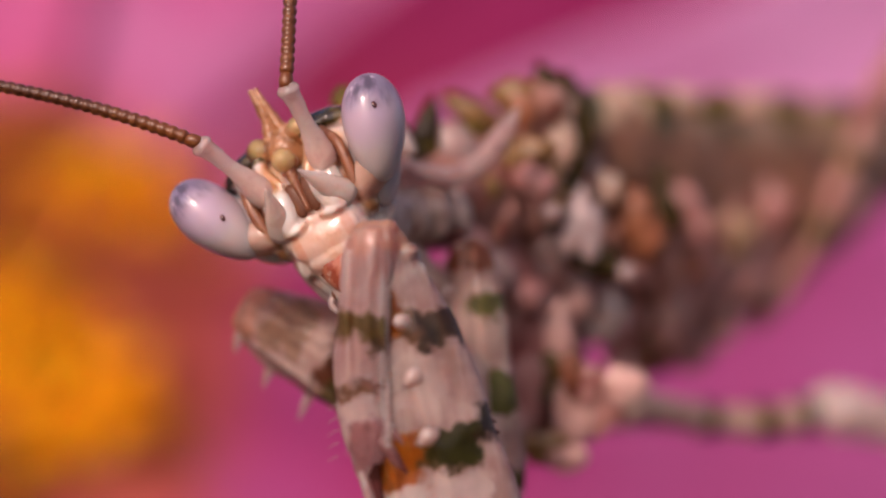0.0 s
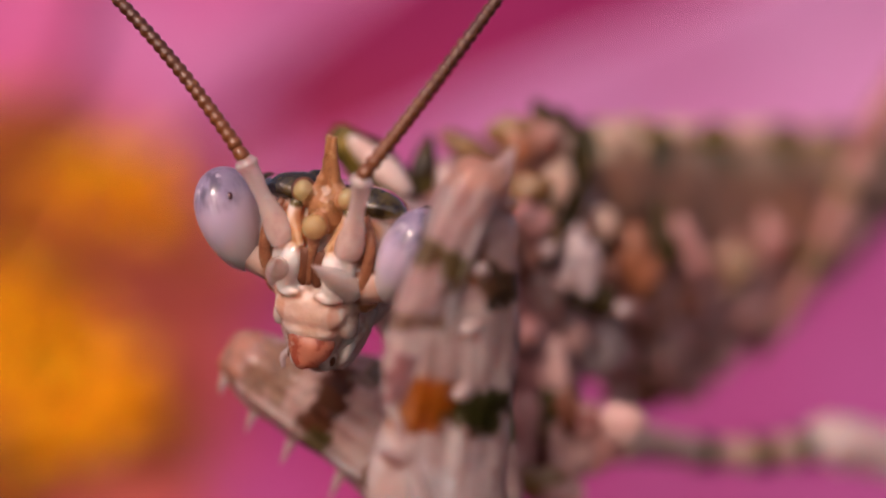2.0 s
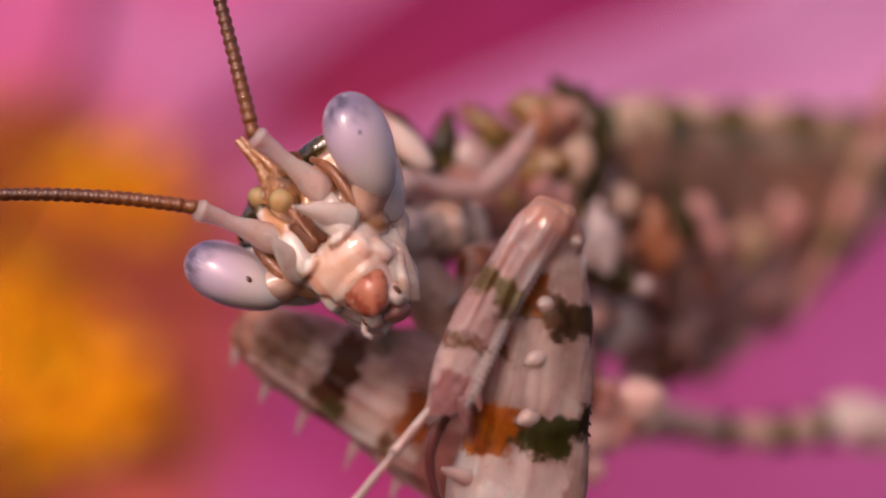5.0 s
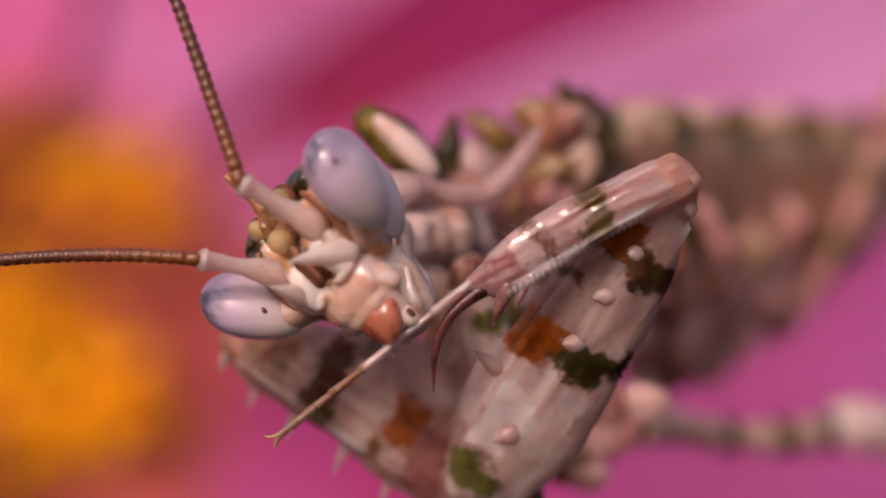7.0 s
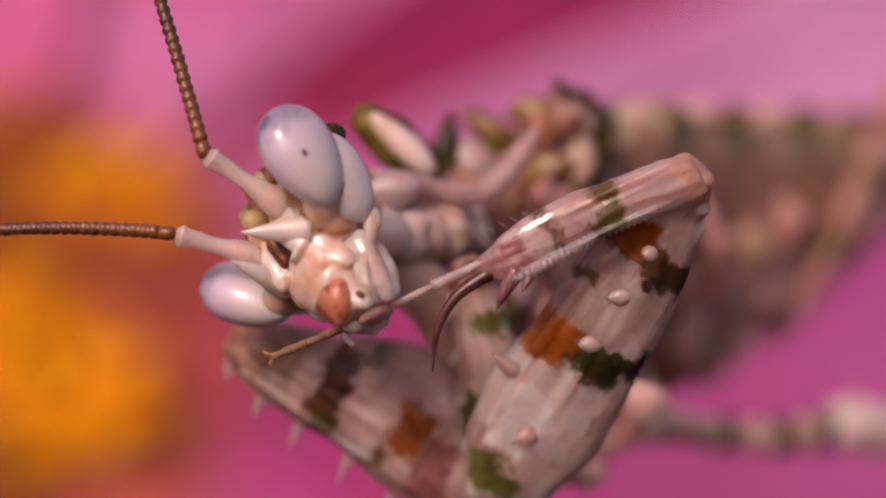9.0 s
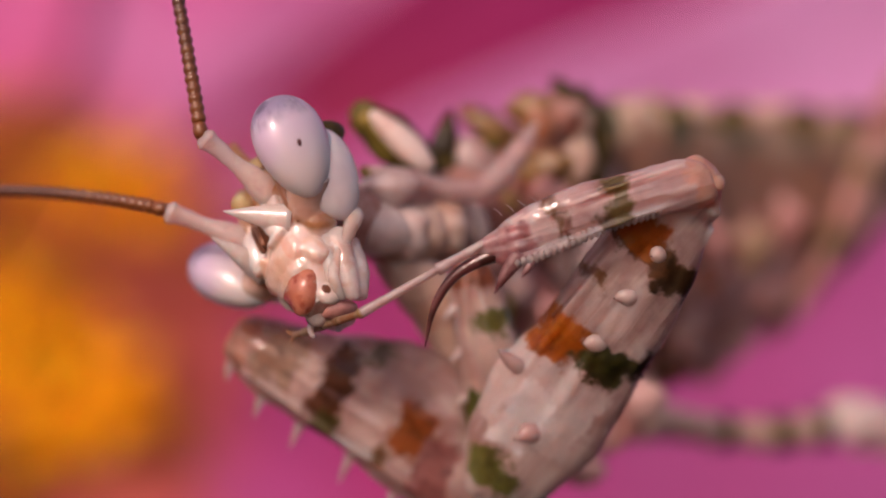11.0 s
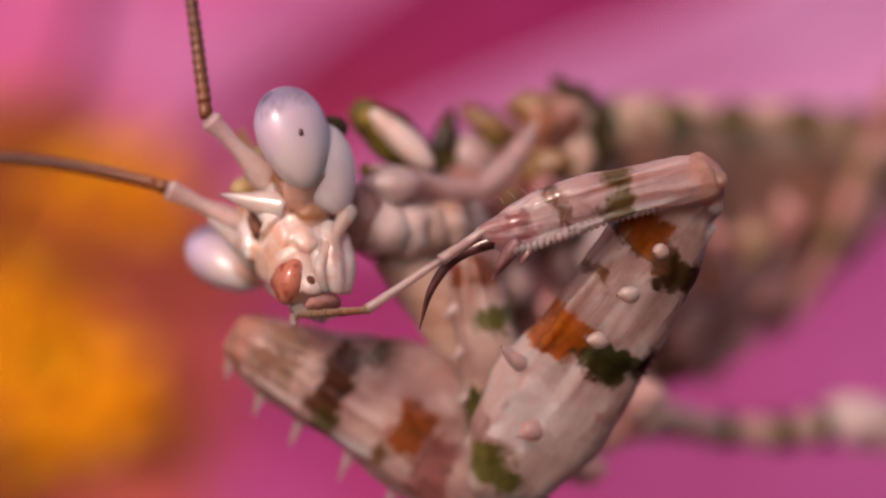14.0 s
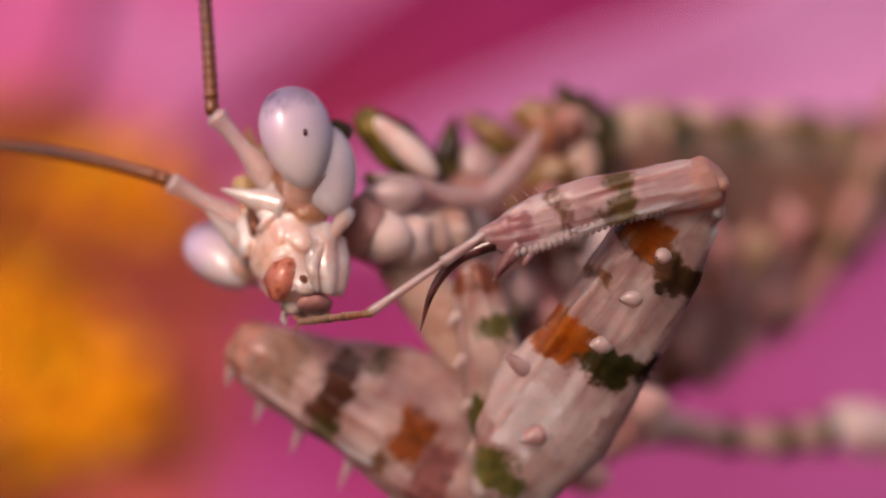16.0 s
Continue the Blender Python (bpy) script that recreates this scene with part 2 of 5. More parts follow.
def femur_material(name, bands, light=(0.57, 0.425, 0.395), deep=(0.39, 0.245, 0.225), lines=0.15, mottle=0.35, clear=0.04):
    """Waxy leg cuticle, translucent, with fine lengthwise lines and ragged bands: (place along, half width, place across, half width, colour)."""
    m = Tree(name, 0.34, 1.0, spec=0.35, coat=0.6)
    m.bsdf.inputs["Coat Roughness"].default_value = 0.06
    m.bsdf.inputs["Subsurface Scale"].default_value = 0.0014
    c = m.mix(m.step(m.noise(0.7, 4.0), 0.38, 0.58), light, deep)
    streak = m.noise(1.1, 2.0, stretch=(1.6, 1.6, 0.35), seed=6.0)
    c = m.mix(m.math("MULTIPLY", m.step(streak, 0.5, 0.64), 0.4), c, (0.74, 0.6, 0.57))
    c = m.mix(m.math("MULTIPLY", m.step(m.noise(0.9, 3.0, seed=14.0), 0.52, 0.74), mottle), c, (0.36, 0.18, 0.18))
    fine = m.noise(2.0, 2.0, stretch=(4.0, 4.0, 0.22), seed=41.0)
    c = m.mix(m.math("MULTIPLY", m.step(fine, 0.5, 0.66), lines), c, (0.76, 0.64, 0.61))
    zz, xx = m.wob(m.wob(m.z, 0.42, 1.4, 1.0), 0.3, 4.0, 2.0), m.wob(m.wob(m.x, 0.42, 1.4, 21.0), 0.3, 4.0, 5.0)
    for along, half, across, wide, tone in bands:
        k = m.math("MULTIPLY", m.near(zz, -along, half, 0.11), m.near(xx, across, wide, 0.12))
        shade = m.mix(m.step(m.noise(3.0, 3.0, seed=17.0), 0.4, 0.7), tone, tuple((0.6 if max(tone) < 0.55 else 0.9) * v for v in tone))
        c = m.mix(m.math("MULTIPLY", k, 0.97), c, shade)
    relief = m.math("ADD", m.math("MULTIPLY", m.noise(1.4, 2.0, seed=9.0), 0.6), m.math("MULTIPLY", fine, 3.0 * lines))
    relief = m.math("ADD", relief, m.math("MULTIPLY", m.noise(6.0, 3.0, seed=12.0), 0.3))
    m.colour(c).bump(relief, 0.6, 0.00012).waxy(c, 0.3, clear)
    return m.mat


def petal_material(name, deep, pale, tip):
    m = Tree(name, 0.55, 0.0, spec=0.25)
    vein = m.noise(1.0, 3.0, stretch=(1.6, 0.3, 0.06), seed=2.0)
    c = m.mix(m.step(m.noise(0.1, 2.0), 0.36, 0.6), deep, pale)
    c = m.mix(m.math("MULTIPLY", m.step(vein, 0.45, 0.7), 0.16), c, tuple(0.82 * k for k in deep))
    c = m.mix(m.math("MULTIPLY", m.step(m.wob(m.z, 6.0, 0.1), 10.0, 32.0), 0.85), c, tip)
    c = m.mix(m.step(m.wob(m.z, 2.5, 0.2, 7.0), 4.0, 8.5), (0.62, 0.13, 0.1), c)
    m.colour(c).bump(vein, 0.4, 0.0002)
    m.bsdf.inputs["Sheen Weight"].default_value = 0.35
    thin = m.nt.nodes.new("ShaderNodeBsdfTranslucent")
    m.put(thin.inputs["Color"], c)
    both = m.nt.nodes.new("ShaderNodeMixShader")
    both.inputs[0].default_value = 0.4
    m.link(m.bsdf.outputs[0], both.inputs[1])
    m.link(thin.outputs[0], both.inputs[2])
    m.link(both.outputs[0], m.nt.nodes["Material Output"].inputs[0])
    return m.mat


# Tones mix petal colour with how light falls; the darkest paints a shaded gap.
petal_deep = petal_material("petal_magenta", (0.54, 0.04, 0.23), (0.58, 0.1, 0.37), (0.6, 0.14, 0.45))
petal_shaded = petal_material("petal_shaded", (0.38, 0.012, 0.1), (0.42, 0.02, 0.15), (0.46, 0.03, 0.2))
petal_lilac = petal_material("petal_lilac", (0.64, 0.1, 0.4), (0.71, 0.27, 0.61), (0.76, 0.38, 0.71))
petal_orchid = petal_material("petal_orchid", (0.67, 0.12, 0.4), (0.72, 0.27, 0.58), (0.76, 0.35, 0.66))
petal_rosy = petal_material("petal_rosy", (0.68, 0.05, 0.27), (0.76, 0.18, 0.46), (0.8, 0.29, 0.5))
floret_mat = blotchy("floret_yellow", (0.88, 0.4, 0.002), (0.76, 0.24, 0.002), (0.9, 0.48, 0.004), 0.5, 0.7, 0.2, coat=0.0)
floret_mat.node_tree.nodes["Principled BSDF"].inputs["Specular IOR Level"].default_value = 0.1
floret_dark = blotchy("floret_rust", (0.46, 0.115, 0.004), (0.28, 0.06, 0.004), (0.56, 0.17, 0.006), 0.5, 0.7, 0.2, coat=0.0)
disc_mat = blotchy("disc_rust", (0.3, 0.07, 0.01), (0.16, 0.035, 0.01), (0.4, 0.12, 0.01), 0.4, 0.7, 0.0, coat=0.0)


# ---- shapes, in millimetres ----
def V(*a):
    return Vector(a)


def ring_loft(bm, rings, close=True):
    vs = [[bm.verts.new(p) for p in r] for r in rings]
    n = len(vs[0])
    for a, b in zip(vs, vs[1:]):
        for i in range(n):
            bm.faces.new((a[i], a[(i + 1) % n], b[(i + 1) % n], b[i]))
    if close:
        bm.faces.new(list(reversed(vs[0])))
        bm.faces.new(vs[-1])
    return bm


def smooth_path(pts, k):
    """A Catmull-Rom line through rows of numbers, k steps to a span."""
    p = [Vector(q) for q in np.array(pts, float)]
    p = [p[0] * 2 - p[1]] + p + [p[-1] * 2 - p[-2]]
    out = []
    for i in range(1, len(p) - 2):
        for j in range(k):
            t = j / k
            out.append(0.5 * (2 * p[i] + (p[i + 1] - p[i - 1]) * t + (2 * p[i - 1] - 5 * p[i] + 4 * p[i + 1] - p[i + 2]) * t * t
                              + (3 * p[i] - p[i - 1] - 3 * p[i + 1] + p[i + 2]) * t ** 3))
    out.append(p[-2])
    return out


def tube(bm, path, radii, n=14, k=4, flat=1.0, side=(0, 1, 0), rough=0.0, seed=0.0):
    """A tube along path; radii at its points; flat: thickness along side as a share of the width."""
    rows = smooth_path([(*p, r, 0) [:4] for p, r in zip(path, radii)], k) if len(path) > 1 else []
    pts, rad = [V(*q[:3]) for q in rows], [max(q[3], 0.001) for q in rows]
    rings, s0 = [], Vector(side)
    for i, (p, r) in enumerate(zip(pts, rad)):
        d = (pts[min(i + 1, len(pts) - 1)] - pts[max(i - 1, 0)]).normalized()
        u = d.cross(s0)
        u = u.normalized() if u.length > 1e-4 else d.orthogonal().normalized()
        w = d.cross(u).normalized()
        row = []
        for j in range(n):
            a = 2 * math.pi * j / n
            q = 1 + (rough * noise.noise((p + u * math.cos(a) * r + w * math.sin(a) * r) * 1.6 + V(seed, seed, 0)) if rough else 0)
            row.append(p + (u * math.cos(a) + w * math.sin(a) * flat) * r * q)
        rings.append(row)
    return ring_loft(bm, rings)


def egg(bm, centre, radii, turn=(0, 0, 0), taper=0.0, n=20, m=14, rough=0.0, seed=0.0):
    """An ellipsoid; taper narrows its lower end; rough roughens it."""
    rot = Euler([radians(a) for a in turn]).to_matrix()
    rings = []
    for i in range(m + 1):
        f = math.pi * (0.02 + 0.96 * i / m)
        row = []
        for j in range(n):
            a = 2 * math.pi * j / n
            z = -math.cos(f)
            k = math.sin(f) * (1 + taper * z)
            p = V(radii[0] * k * math.cos(a), radii[1] * k * math.sin(a), radii[2] * z)
            if rough:
                p *= 1 + rough * noise.noise(p * 1.3 + V(seed, seed * 0.7, seed * 1.3)) + rough * 0.5 * noise.noise(p * 3.7 + V(seed, 0, seed))
            row.append(rot @ p + Vector(centre))
        rings.append(row)
    return ring_loft(bm, rings)


def blade(bm, stations, n=44, power=0.75, wave=0.0):
    """A flattened limb along -z: rows of (along, left edge, right edge, half thickness, middle depth)."""
    rows = smooth_path([s[:4] for s in stations], 9)
    mids = np.interp([r[0] for r in rows], [s[0] for s in stations], [s[4] if len(s) > 4 else 0 for s in stations])
    rings = []
    for r, y0 in zip(rows, mids):
        c, h = (r[1] + r[2]) / 2, max((r[2] - r[1]) / 2, 0.01)
        row = []
        for j in range(n):
            a = 2 * math.pi * j / n
            x, y = math.cos(a), math.sin(a)
            ridge = 1 + wave * math.sin(x * 9.0) * abs(y)
            row.append(V(c + h * x, y0 + r[3] * math.copysign(abs(y) ** power, y) * ridge, -r[0]))
        rings.append(row)
    return wrinkle(ring_loft(bm, rings), 0.02, 2.6, 0.09, stations[1][1] * 7)


def part(name, bm, material, parent, label=""):
    """Links a bmesh, given in millimetres, as one mesh under a thing or a part."""
    bmesh.ops.recalc_face_normals(bm, faces=bm.faces)
    bmesh.ops.scale(bm, vec=(0.001, 0.001, 0.001), verts=bm.verts)
    me = bpy.data.meshes.new(name)
    bm.to_mesh(me)
    bm.free()
    me.polygons.foreach_set("use_smooth", [True] * len(me.polygons))
    me.materials.append(material)
    ob = new(name, me)
    ob.parent = parent
    return tagged(ob, label)


def B():
    return bmesh.new()


def fused(bm, voxel, smooth=4):
    """Melts overlapping shapes into one skin."""
    me = bpy.data.meshes.new("melt")
    bmesh.ops.recalc_face_normals(bm, faces=bm.faces)
    bm.to_mesh(me)
    bm.free()
    ob = new("melt", me)
    melt = ob.modifiers.new("melt", "REMESH")
    melt.mode, melt.voxel_size = "VOXEL", voxel
    soft = ob.modifiers.new("soft", "SMOOTH")
    soft.factor, soft.iterations = 0.5, smooth
    solid = bpy.data.meshes.new_from_object(ob.evaluated_get(bpy.context.evaluated_depsgraph_get()))
    bpy.data.objects.remove(ob)
    out = bmesh.new()
    out.from_mesh(solid)
    return out


def wrinkle(bm, fine=0.02, scale=3.0, broad=0.0, seed=0.0):
    """Pushes a skin in and out along its normals."""
    bm.normal_update()
    for v in bm.verts:
        p = v.co + V(seed, seed, seed)
        v.co += v.normal * (fine * noise.noise(p * scale) + fine * 0.5 * noise.noise(p * scale * 2.3) + broad * noise.noise(p * 0.8))
    return bm


# ---- the flower behind ----
def petal_mesh(length, width, cup, curl, seed):
    """A ray petal along +z: narrow foot, rounded tip, lengthwise folds; thickness of its own."""
    bm, nu, nv = B(), 18, 34
    grid = {}
    for side in (0, 1):
        for i in range(nv + 1):
            t = i / nv
            w = width * (0.3 + 0.7 * min(t / 0.6, 1) ** 0.95) * (1 - max(0, (t - 0.75) / 0.25) ** 2.4 * 0.72)
            for j in range(nu + 1):
                s = 2 * j / nu - 1
                fold = 0.2 * math.cos(s * 3 * math.pi) * (1 - 0.5 * t)
                wav = 0.9 * noise.noise(V(s * 1.2 + seed, t * 3, seed))
                y = cup * s * s * width * 0.35 + curl * t * t * length + fold + wav + (0.22 if side else 0)
                grid[side, i, j] = bm.verts.new((s * w / 2, y, t * length))
    for i in range(nv):
        for j in range(nu):
            bm.faces.new([grid[0, a, b] for a, b in ((i, j), (i, j + 1), (i + 1, j + 1), (i + 1, j))])
            bm.faces.new([grid[1, a, b] for a, b in ((i, j), (i + 1, j), (i + 1, j + 1), (i, j + 1))])
    edge = [(0, j) for j in range(nu)] + [(i, nu) for i in range(nv)] + [(nv, j) for j in range(nu, 0, -1)] + [(i, 0) for i in range(nv, 0, -1)]
    for a, b in zip(edge, edge[1:] + edge[:1]):
        bm.faces.new((grid[0, b[0], b[1]], grid[0, a[0], a[1]], grid[1, a[0], a[1]], grid[1, b[0], b[1]]))
    return bm


flower = new("zinnia_flower")
flower.location = V(-26.7, 76.8, -6.57) * 0.001
flower.scale = (1.4, 1.4, 1.4)
tagged(flower, "magenta-pink zinnia flower with a yellow-orange centre", "flower")
# (angle from upright clockwise, lean back, radius, depth, length, width, cup, roll, painted tone)
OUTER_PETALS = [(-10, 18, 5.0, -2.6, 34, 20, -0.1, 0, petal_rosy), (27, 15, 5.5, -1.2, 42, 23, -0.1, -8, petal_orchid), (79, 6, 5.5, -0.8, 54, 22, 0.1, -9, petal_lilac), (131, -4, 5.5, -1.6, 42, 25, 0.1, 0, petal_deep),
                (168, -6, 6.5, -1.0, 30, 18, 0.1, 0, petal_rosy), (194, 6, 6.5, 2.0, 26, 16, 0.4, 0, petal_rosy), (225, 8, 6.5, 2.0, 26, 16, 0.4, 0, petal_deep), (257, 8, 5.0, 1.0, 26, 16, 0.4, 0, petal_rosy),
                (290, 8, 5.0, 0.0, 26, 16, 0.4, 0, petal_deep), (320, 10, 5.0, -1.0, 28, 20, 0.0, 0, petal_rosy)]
INNER_PETALS = [(-26, 20, 4.5, 0.4, 34, 22, 0.0, 0, petal_rosy), (10, 18, 4.5, 0.0, 42, 22, 0.0, 0, petal_rosy), (63, 8, 4.5, -0.5, 54, 19, 0.1, 0, petal_shaded), (50, 8, 4.5, 0.8, 54, 20, 0.1, 0, petal_rosy), (105, 3, 4.5, -3.4, 54, 35, 0.1, 0, petal_deep),
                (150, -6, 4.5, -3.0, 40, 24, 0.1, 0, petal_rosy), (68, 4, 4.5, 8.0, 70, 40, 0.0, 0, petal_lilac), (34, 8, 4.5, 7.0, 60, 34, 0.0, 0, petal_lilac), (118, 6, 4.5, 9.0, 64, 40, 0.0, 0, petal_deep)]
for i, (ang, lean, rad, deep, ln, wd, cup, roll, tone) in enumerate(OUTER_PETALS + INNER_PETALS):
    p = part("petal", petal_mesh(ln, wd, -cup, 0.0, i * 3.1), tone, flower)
    p.matrix_basis = pose(0, 0.001 * deep, 0, 0, ang, 0) @ pose(0, 0, 0.001 * rad, -lean, 0, roll)
part("disc", egg(B(), (0, -0.4, 0), (11.0, 3.2, 11.0), rough=0.05), disc_mat, flower, "rust-brown flower disc")
bm0 = B()
for k in range(5):
    a = 2 * math.pi * k / 5
    tube(bm0, [(0.25 * math.cos(a), 0, 0.25 * math.sin(a)), (0.8 * math.cos(a), -0.7, 0.8 * math.sin(a)), (1.7 * math.cos(a), -0.5, 1.7 * math.sin(a))], (0.4, 0.5, 0.15), 8, 3, 0.5)
tube(bm0, [(0, 2.6, 0), (0, 1.0, 0), (0, -0.2, 0)], (0.55, 0.6, 0.4), 10, 2)
first = part("floret", bm0, floret_mat, flower)
first.matrix_basis = pose(0, -0.0044, 0, 0, 0, 0)
# Rust-coloured copy: noise clumps, and the shade low on the disc put into colour.
darker = first.data.copy()
darker.materials[0] = floret_dark
for k in range(44):
    r, a = 1.58 * math.sqrt(k + 1.2), k * 2.39996
    ob = new("floret", darker if noise.noise(V(r * math.cos(a), r * math.sin(a), 3.0) * 0.28) > 0.1 or r * math.sin(a) < -2.8 else first.data)
    ob.parent = flower
    ob.matrix_basis = pose(0.001 * r * math.cos(a), 0.001 * (-4.4 + 0.028 * r * r + 0.5 * math.sin(k * 1.9)), 0.001 * r * math.sin(a), random.uniform(-14, 14), random.uniform(0, 70), random.uniform(-14, 14)) @ Matrix.Scale(random.uniform(1.1, 1.6), 4)

# ---- the mantis ----
mantis = new("spiny_flower_mantis")
mantis.location = V(6, 14, -7) * 0.001
tagged(mantis, "spiny flower mantis, white and pink with olive bands, grooming a foreleg", "insect")

# abdomen and its lobes
bm = B()
tube(bm, [(-4.36, -6, 8.94), (-2.72, -3.5, 8.14), (-0.86, -1, 7.74), (1.37, 2, 7.62), (3.88, 5, 8.36), (6.32, 8, 9.11), (8.56, 11, 9.85), (10.84, 13.5, 10.55)],
     (1.62, 2.87, 3.52, 3.67, 3.15, 2.53, 1.86, 1.16), 48, 8, 0.46, rough=0.1)
abdomen = part("abdomen", bm, abdomen_mat, mantis, "ridged brown and pink abdomen with olive blotches along its back")
BACK_LOBES = [(-3.96, -6.8, 10.53, 0.57, 0.42, -20, skin_amber), (-3.24, -6.6, 10.26, 0.64, 0.78, 10, skin_belly), (-3.54, -7.0, 10.1, 0.31, 0.48, 0, skin_orange), (-2.73, -6.3, 9.78, 0.43, 0.89, 0, skin_neck), (-2.8, -5.9, 10.89, 0.49, 0.29, 30, skin_black),
              (-2.27, -5.9, 10.31, 0.37, 0.72, -25, skin_black), (-2.08, -5.9, 9.52, 0.35, 0.72, 0, skin_black), (-2.38, -6.0, 8.58, 0.34, 0.72, 20, skin_black), (-2.62, -6.2, 7.5, 0.31, 0.66, 10, skin_black), (-1.8, -6.3, 6.4, 0.66, 0.37, 18, skin_black),
              (-3.55, -7.3, 8.93, 0.64, 0.62, 0, skin_amber), (-3.35, -7.5, 8.32, 0.45, 0.7, 0, skin_rose), (-2.91, -7.1, 8.19, 0.37, 0.84, 0, skin_amber), (-2.05, -6.6, 7.45, 0.45, 0.94, -8, skin_pearl), (-2.36, -6.7, 7.07, 0.34, 0.57, 20, skin_pearl),
              (-1.44, -5.0, 8.25, 0.38, 0.53, 0, skin_neck), (-1.02, -6.4, 6.11, 0.24, 0.2, 0, skin_pearl), (-0.38, -4.2, 7.13, 0.56, 0.83, 0, skin_orange), (0.37, -3.4, 8.07, 0.3, 0.75, -10, skin_black), (1.21, -2.2, 7.41, 0.37, 0.92, -12, skin_rose),
              (1.37, -2.0, 6.25, 0.28, 0.46, 0, skin_dusk), (0.12, -1.4, 10.77, 0.56, 0.37, 0, skin_olive), (2.22, 1.3, 10.9, 0.62, 0.43, 0, skin_olive), (4.89, 4.6, 10.99, 0.72, 0.52, 0, skin_olive), (7.13, 7.5, 10.86, 0.65, 0.54, 0, skin_olive),
              (-0.93, -2.8, 10.6, 0.61, 0.4, 0, skin_neck), (1.14, 0.0, 10.84, 0.54, 0.35, 0, skin_neck), (3.47, 2.8, 10.94, 0.67, 0.4, 0, skin_neck), (-2.93, -7.4, 7.58, 0.2, 0.2, 0, skin_pearl)]
FLANK_LOBES = [(-3.84, -6.07, 6.28, 0.58, 0.87, 10, skin_belly), (-3.02, -5.84, 5.98, 0.53, 0.88, -10, skin_rose), (-2.24, -4.94, 5.52, 0.51, 0.92, 0, skin_flank), (-1.4, -3.69, 4.89, 0.49, 0.91, 15, skin_pale), (-2.07, -3.49, 4.27, 0.46, 0.84, 20, skin_belly),
               (-0.68, -2.42, 4.38, 0.47, 0.7, 20, skin_rose), (0.12, -0.52, 3.82, 0.58, 0.64, 30, skin_dusk), (-0.87, -1.90, 3.34, 0.53, 0.71, 10, skin_flank), (0.7, -1.19, 4.81, 0.54, 0.95, 25, skin_flank), (0.35, -2.23, 5.93, 0.47, 0.78, 10, skin_belly),
               (1.48, -0.61, 5.75, 0.55, 0.88, 20, skin_rose), (2.54, 1.93, 4.71, 0.6, 0.84, 35, skin_flank), (3.2, 1.86, 6.05, 0.57, 1.0, 30, skin_rose), (4.69, 4.97, 5.66, 0.6, 0.88, 40, skin_flank), (5.63, 5.31, 6.89, 0.6, 1.06, 35, skin_flank),
               (1.55, 1.34, 3.73, 0.53, 0.76, 40, skin_rose), (2.72, 0.82, 7.04, 0.49, 0.82, 20, skin_back), (3.96, 2.51, 7.56, 0.51, 1.01, 20, skin_rose), (7.04, 7.14, 7.99, 0.54, 0.91, 35, skin_flank)]
for k, (x, y, z, rx, rz, tilt, mat) in enumerate(BACK_LOBES + FLANK_LOBES):
    part("lobe", egg(B(), (x, y, z), (rx, min(rx, rz) * 0.5, rz), (0, tilt, 0), 0.2, rough=0.7, seed=k * 2.7), mat, abdomen)
for k in range(44):
    t = (k + 0.5) / 44
    c = V(-4.2, -5.9, 8.7).lerp(V(7.4, 9.5, 9.0), t)
    a = random.uniform(-1.3, -0.1)
    r = 2.2 + 1.35 * math.sin(math.pi * min(1.0, 0.15 + t)) - 0.3 * t
    q = random.uniform(0.2, 0.4)
    part("lobe", egg(B(), c + V(0, -0.8 * r * math.cos(a) - 0.1, r * math.sin(a) - 0.5), (q * random.uniform(0.5, 1.1), q * 0.4, q * random.uniform(0.9, 1.9)), (0, random.uniform(-60, 40), 0), 0.4, 16, 12, rough=0.6, seed=k * 1.7),
         random.choice((skin_belly, skin_rose, skin_belly, skin_dusk, skin_rose) if a < 0.1 else (skin_back, skin_back, skin_dusk, skin_belly)), abdomen)

# thorax
bm = B()
tube(bm, [(-8.25, -11.4, 7.79), (-7.12, -9.8, 7.55), (-5.92, -8, 7.84), (-4.32, -5.5, 8.32), (-3.05, -3.5, 7.92)], (0.64, 0.98, 1.18, 1.87, 2.24), 28, 6, 0.9, rough=0.1)
thorax = part("thorax", bm, skin_belly, mantis, "pinkish brown thorax")
part("underside", tube(B(), [(-4.92, -6.4, 6.59), (-3.89, -5.6, 4.7), (-2.81, -4.6, 2.89), (-2.18, -4, 1.65)], (1.2, 1.5, 1.2, 0.7), 24, 6, 0.7, rough=0.3), skin_rose, thorax)
part("shield_crest", egg(B(), (-7.13, -9.4, 9.57), (1.30, 0.5, 0.58), (0, 38, 0), rough=0.3), skin_olive, thorax, "olive-black crest of the neck shield")
part("shield_flap", egg(B(), (-6.96, -9.85, 9.57), (1.01, 0.3, 0.33), (0, 42, 0), rough=0.15), skin_pale, thorax, "white flap of the neck shield")
part("shield_tooth", tube(B(), [(-6.06, -7.8, 9.37), (-5.92, -7.8, 10), (-5.82, -7.8, 10.48)], (0.4, 0.26, 0.04), 12), skin_black, thorax)
part("shield_ridge", tube(B(), [(-7.91, -10, 8.87), (-6.87, -9, 8.67), (-5.92, -7.7, 9.24), (-4.64, -6.8, 9.63)], (0.16, 0.24, 0.36, 0.28), 14), skin_olive, thorax)
part("wing_bud", egg(B(), (-5.33, -7.6, 9.17), (0.58, 0.5, 0.72), (0, -15, 0), rough=0.1), skin_blush, thorax, "rosy wing bud")
part("wing_bud", egg(B(), (-4.85, -6.6, 10.11), (0.85, 0.5, 0.37), (0, 32, 0), rough=0.1), skin_amber, thorax, "amber wing bud")
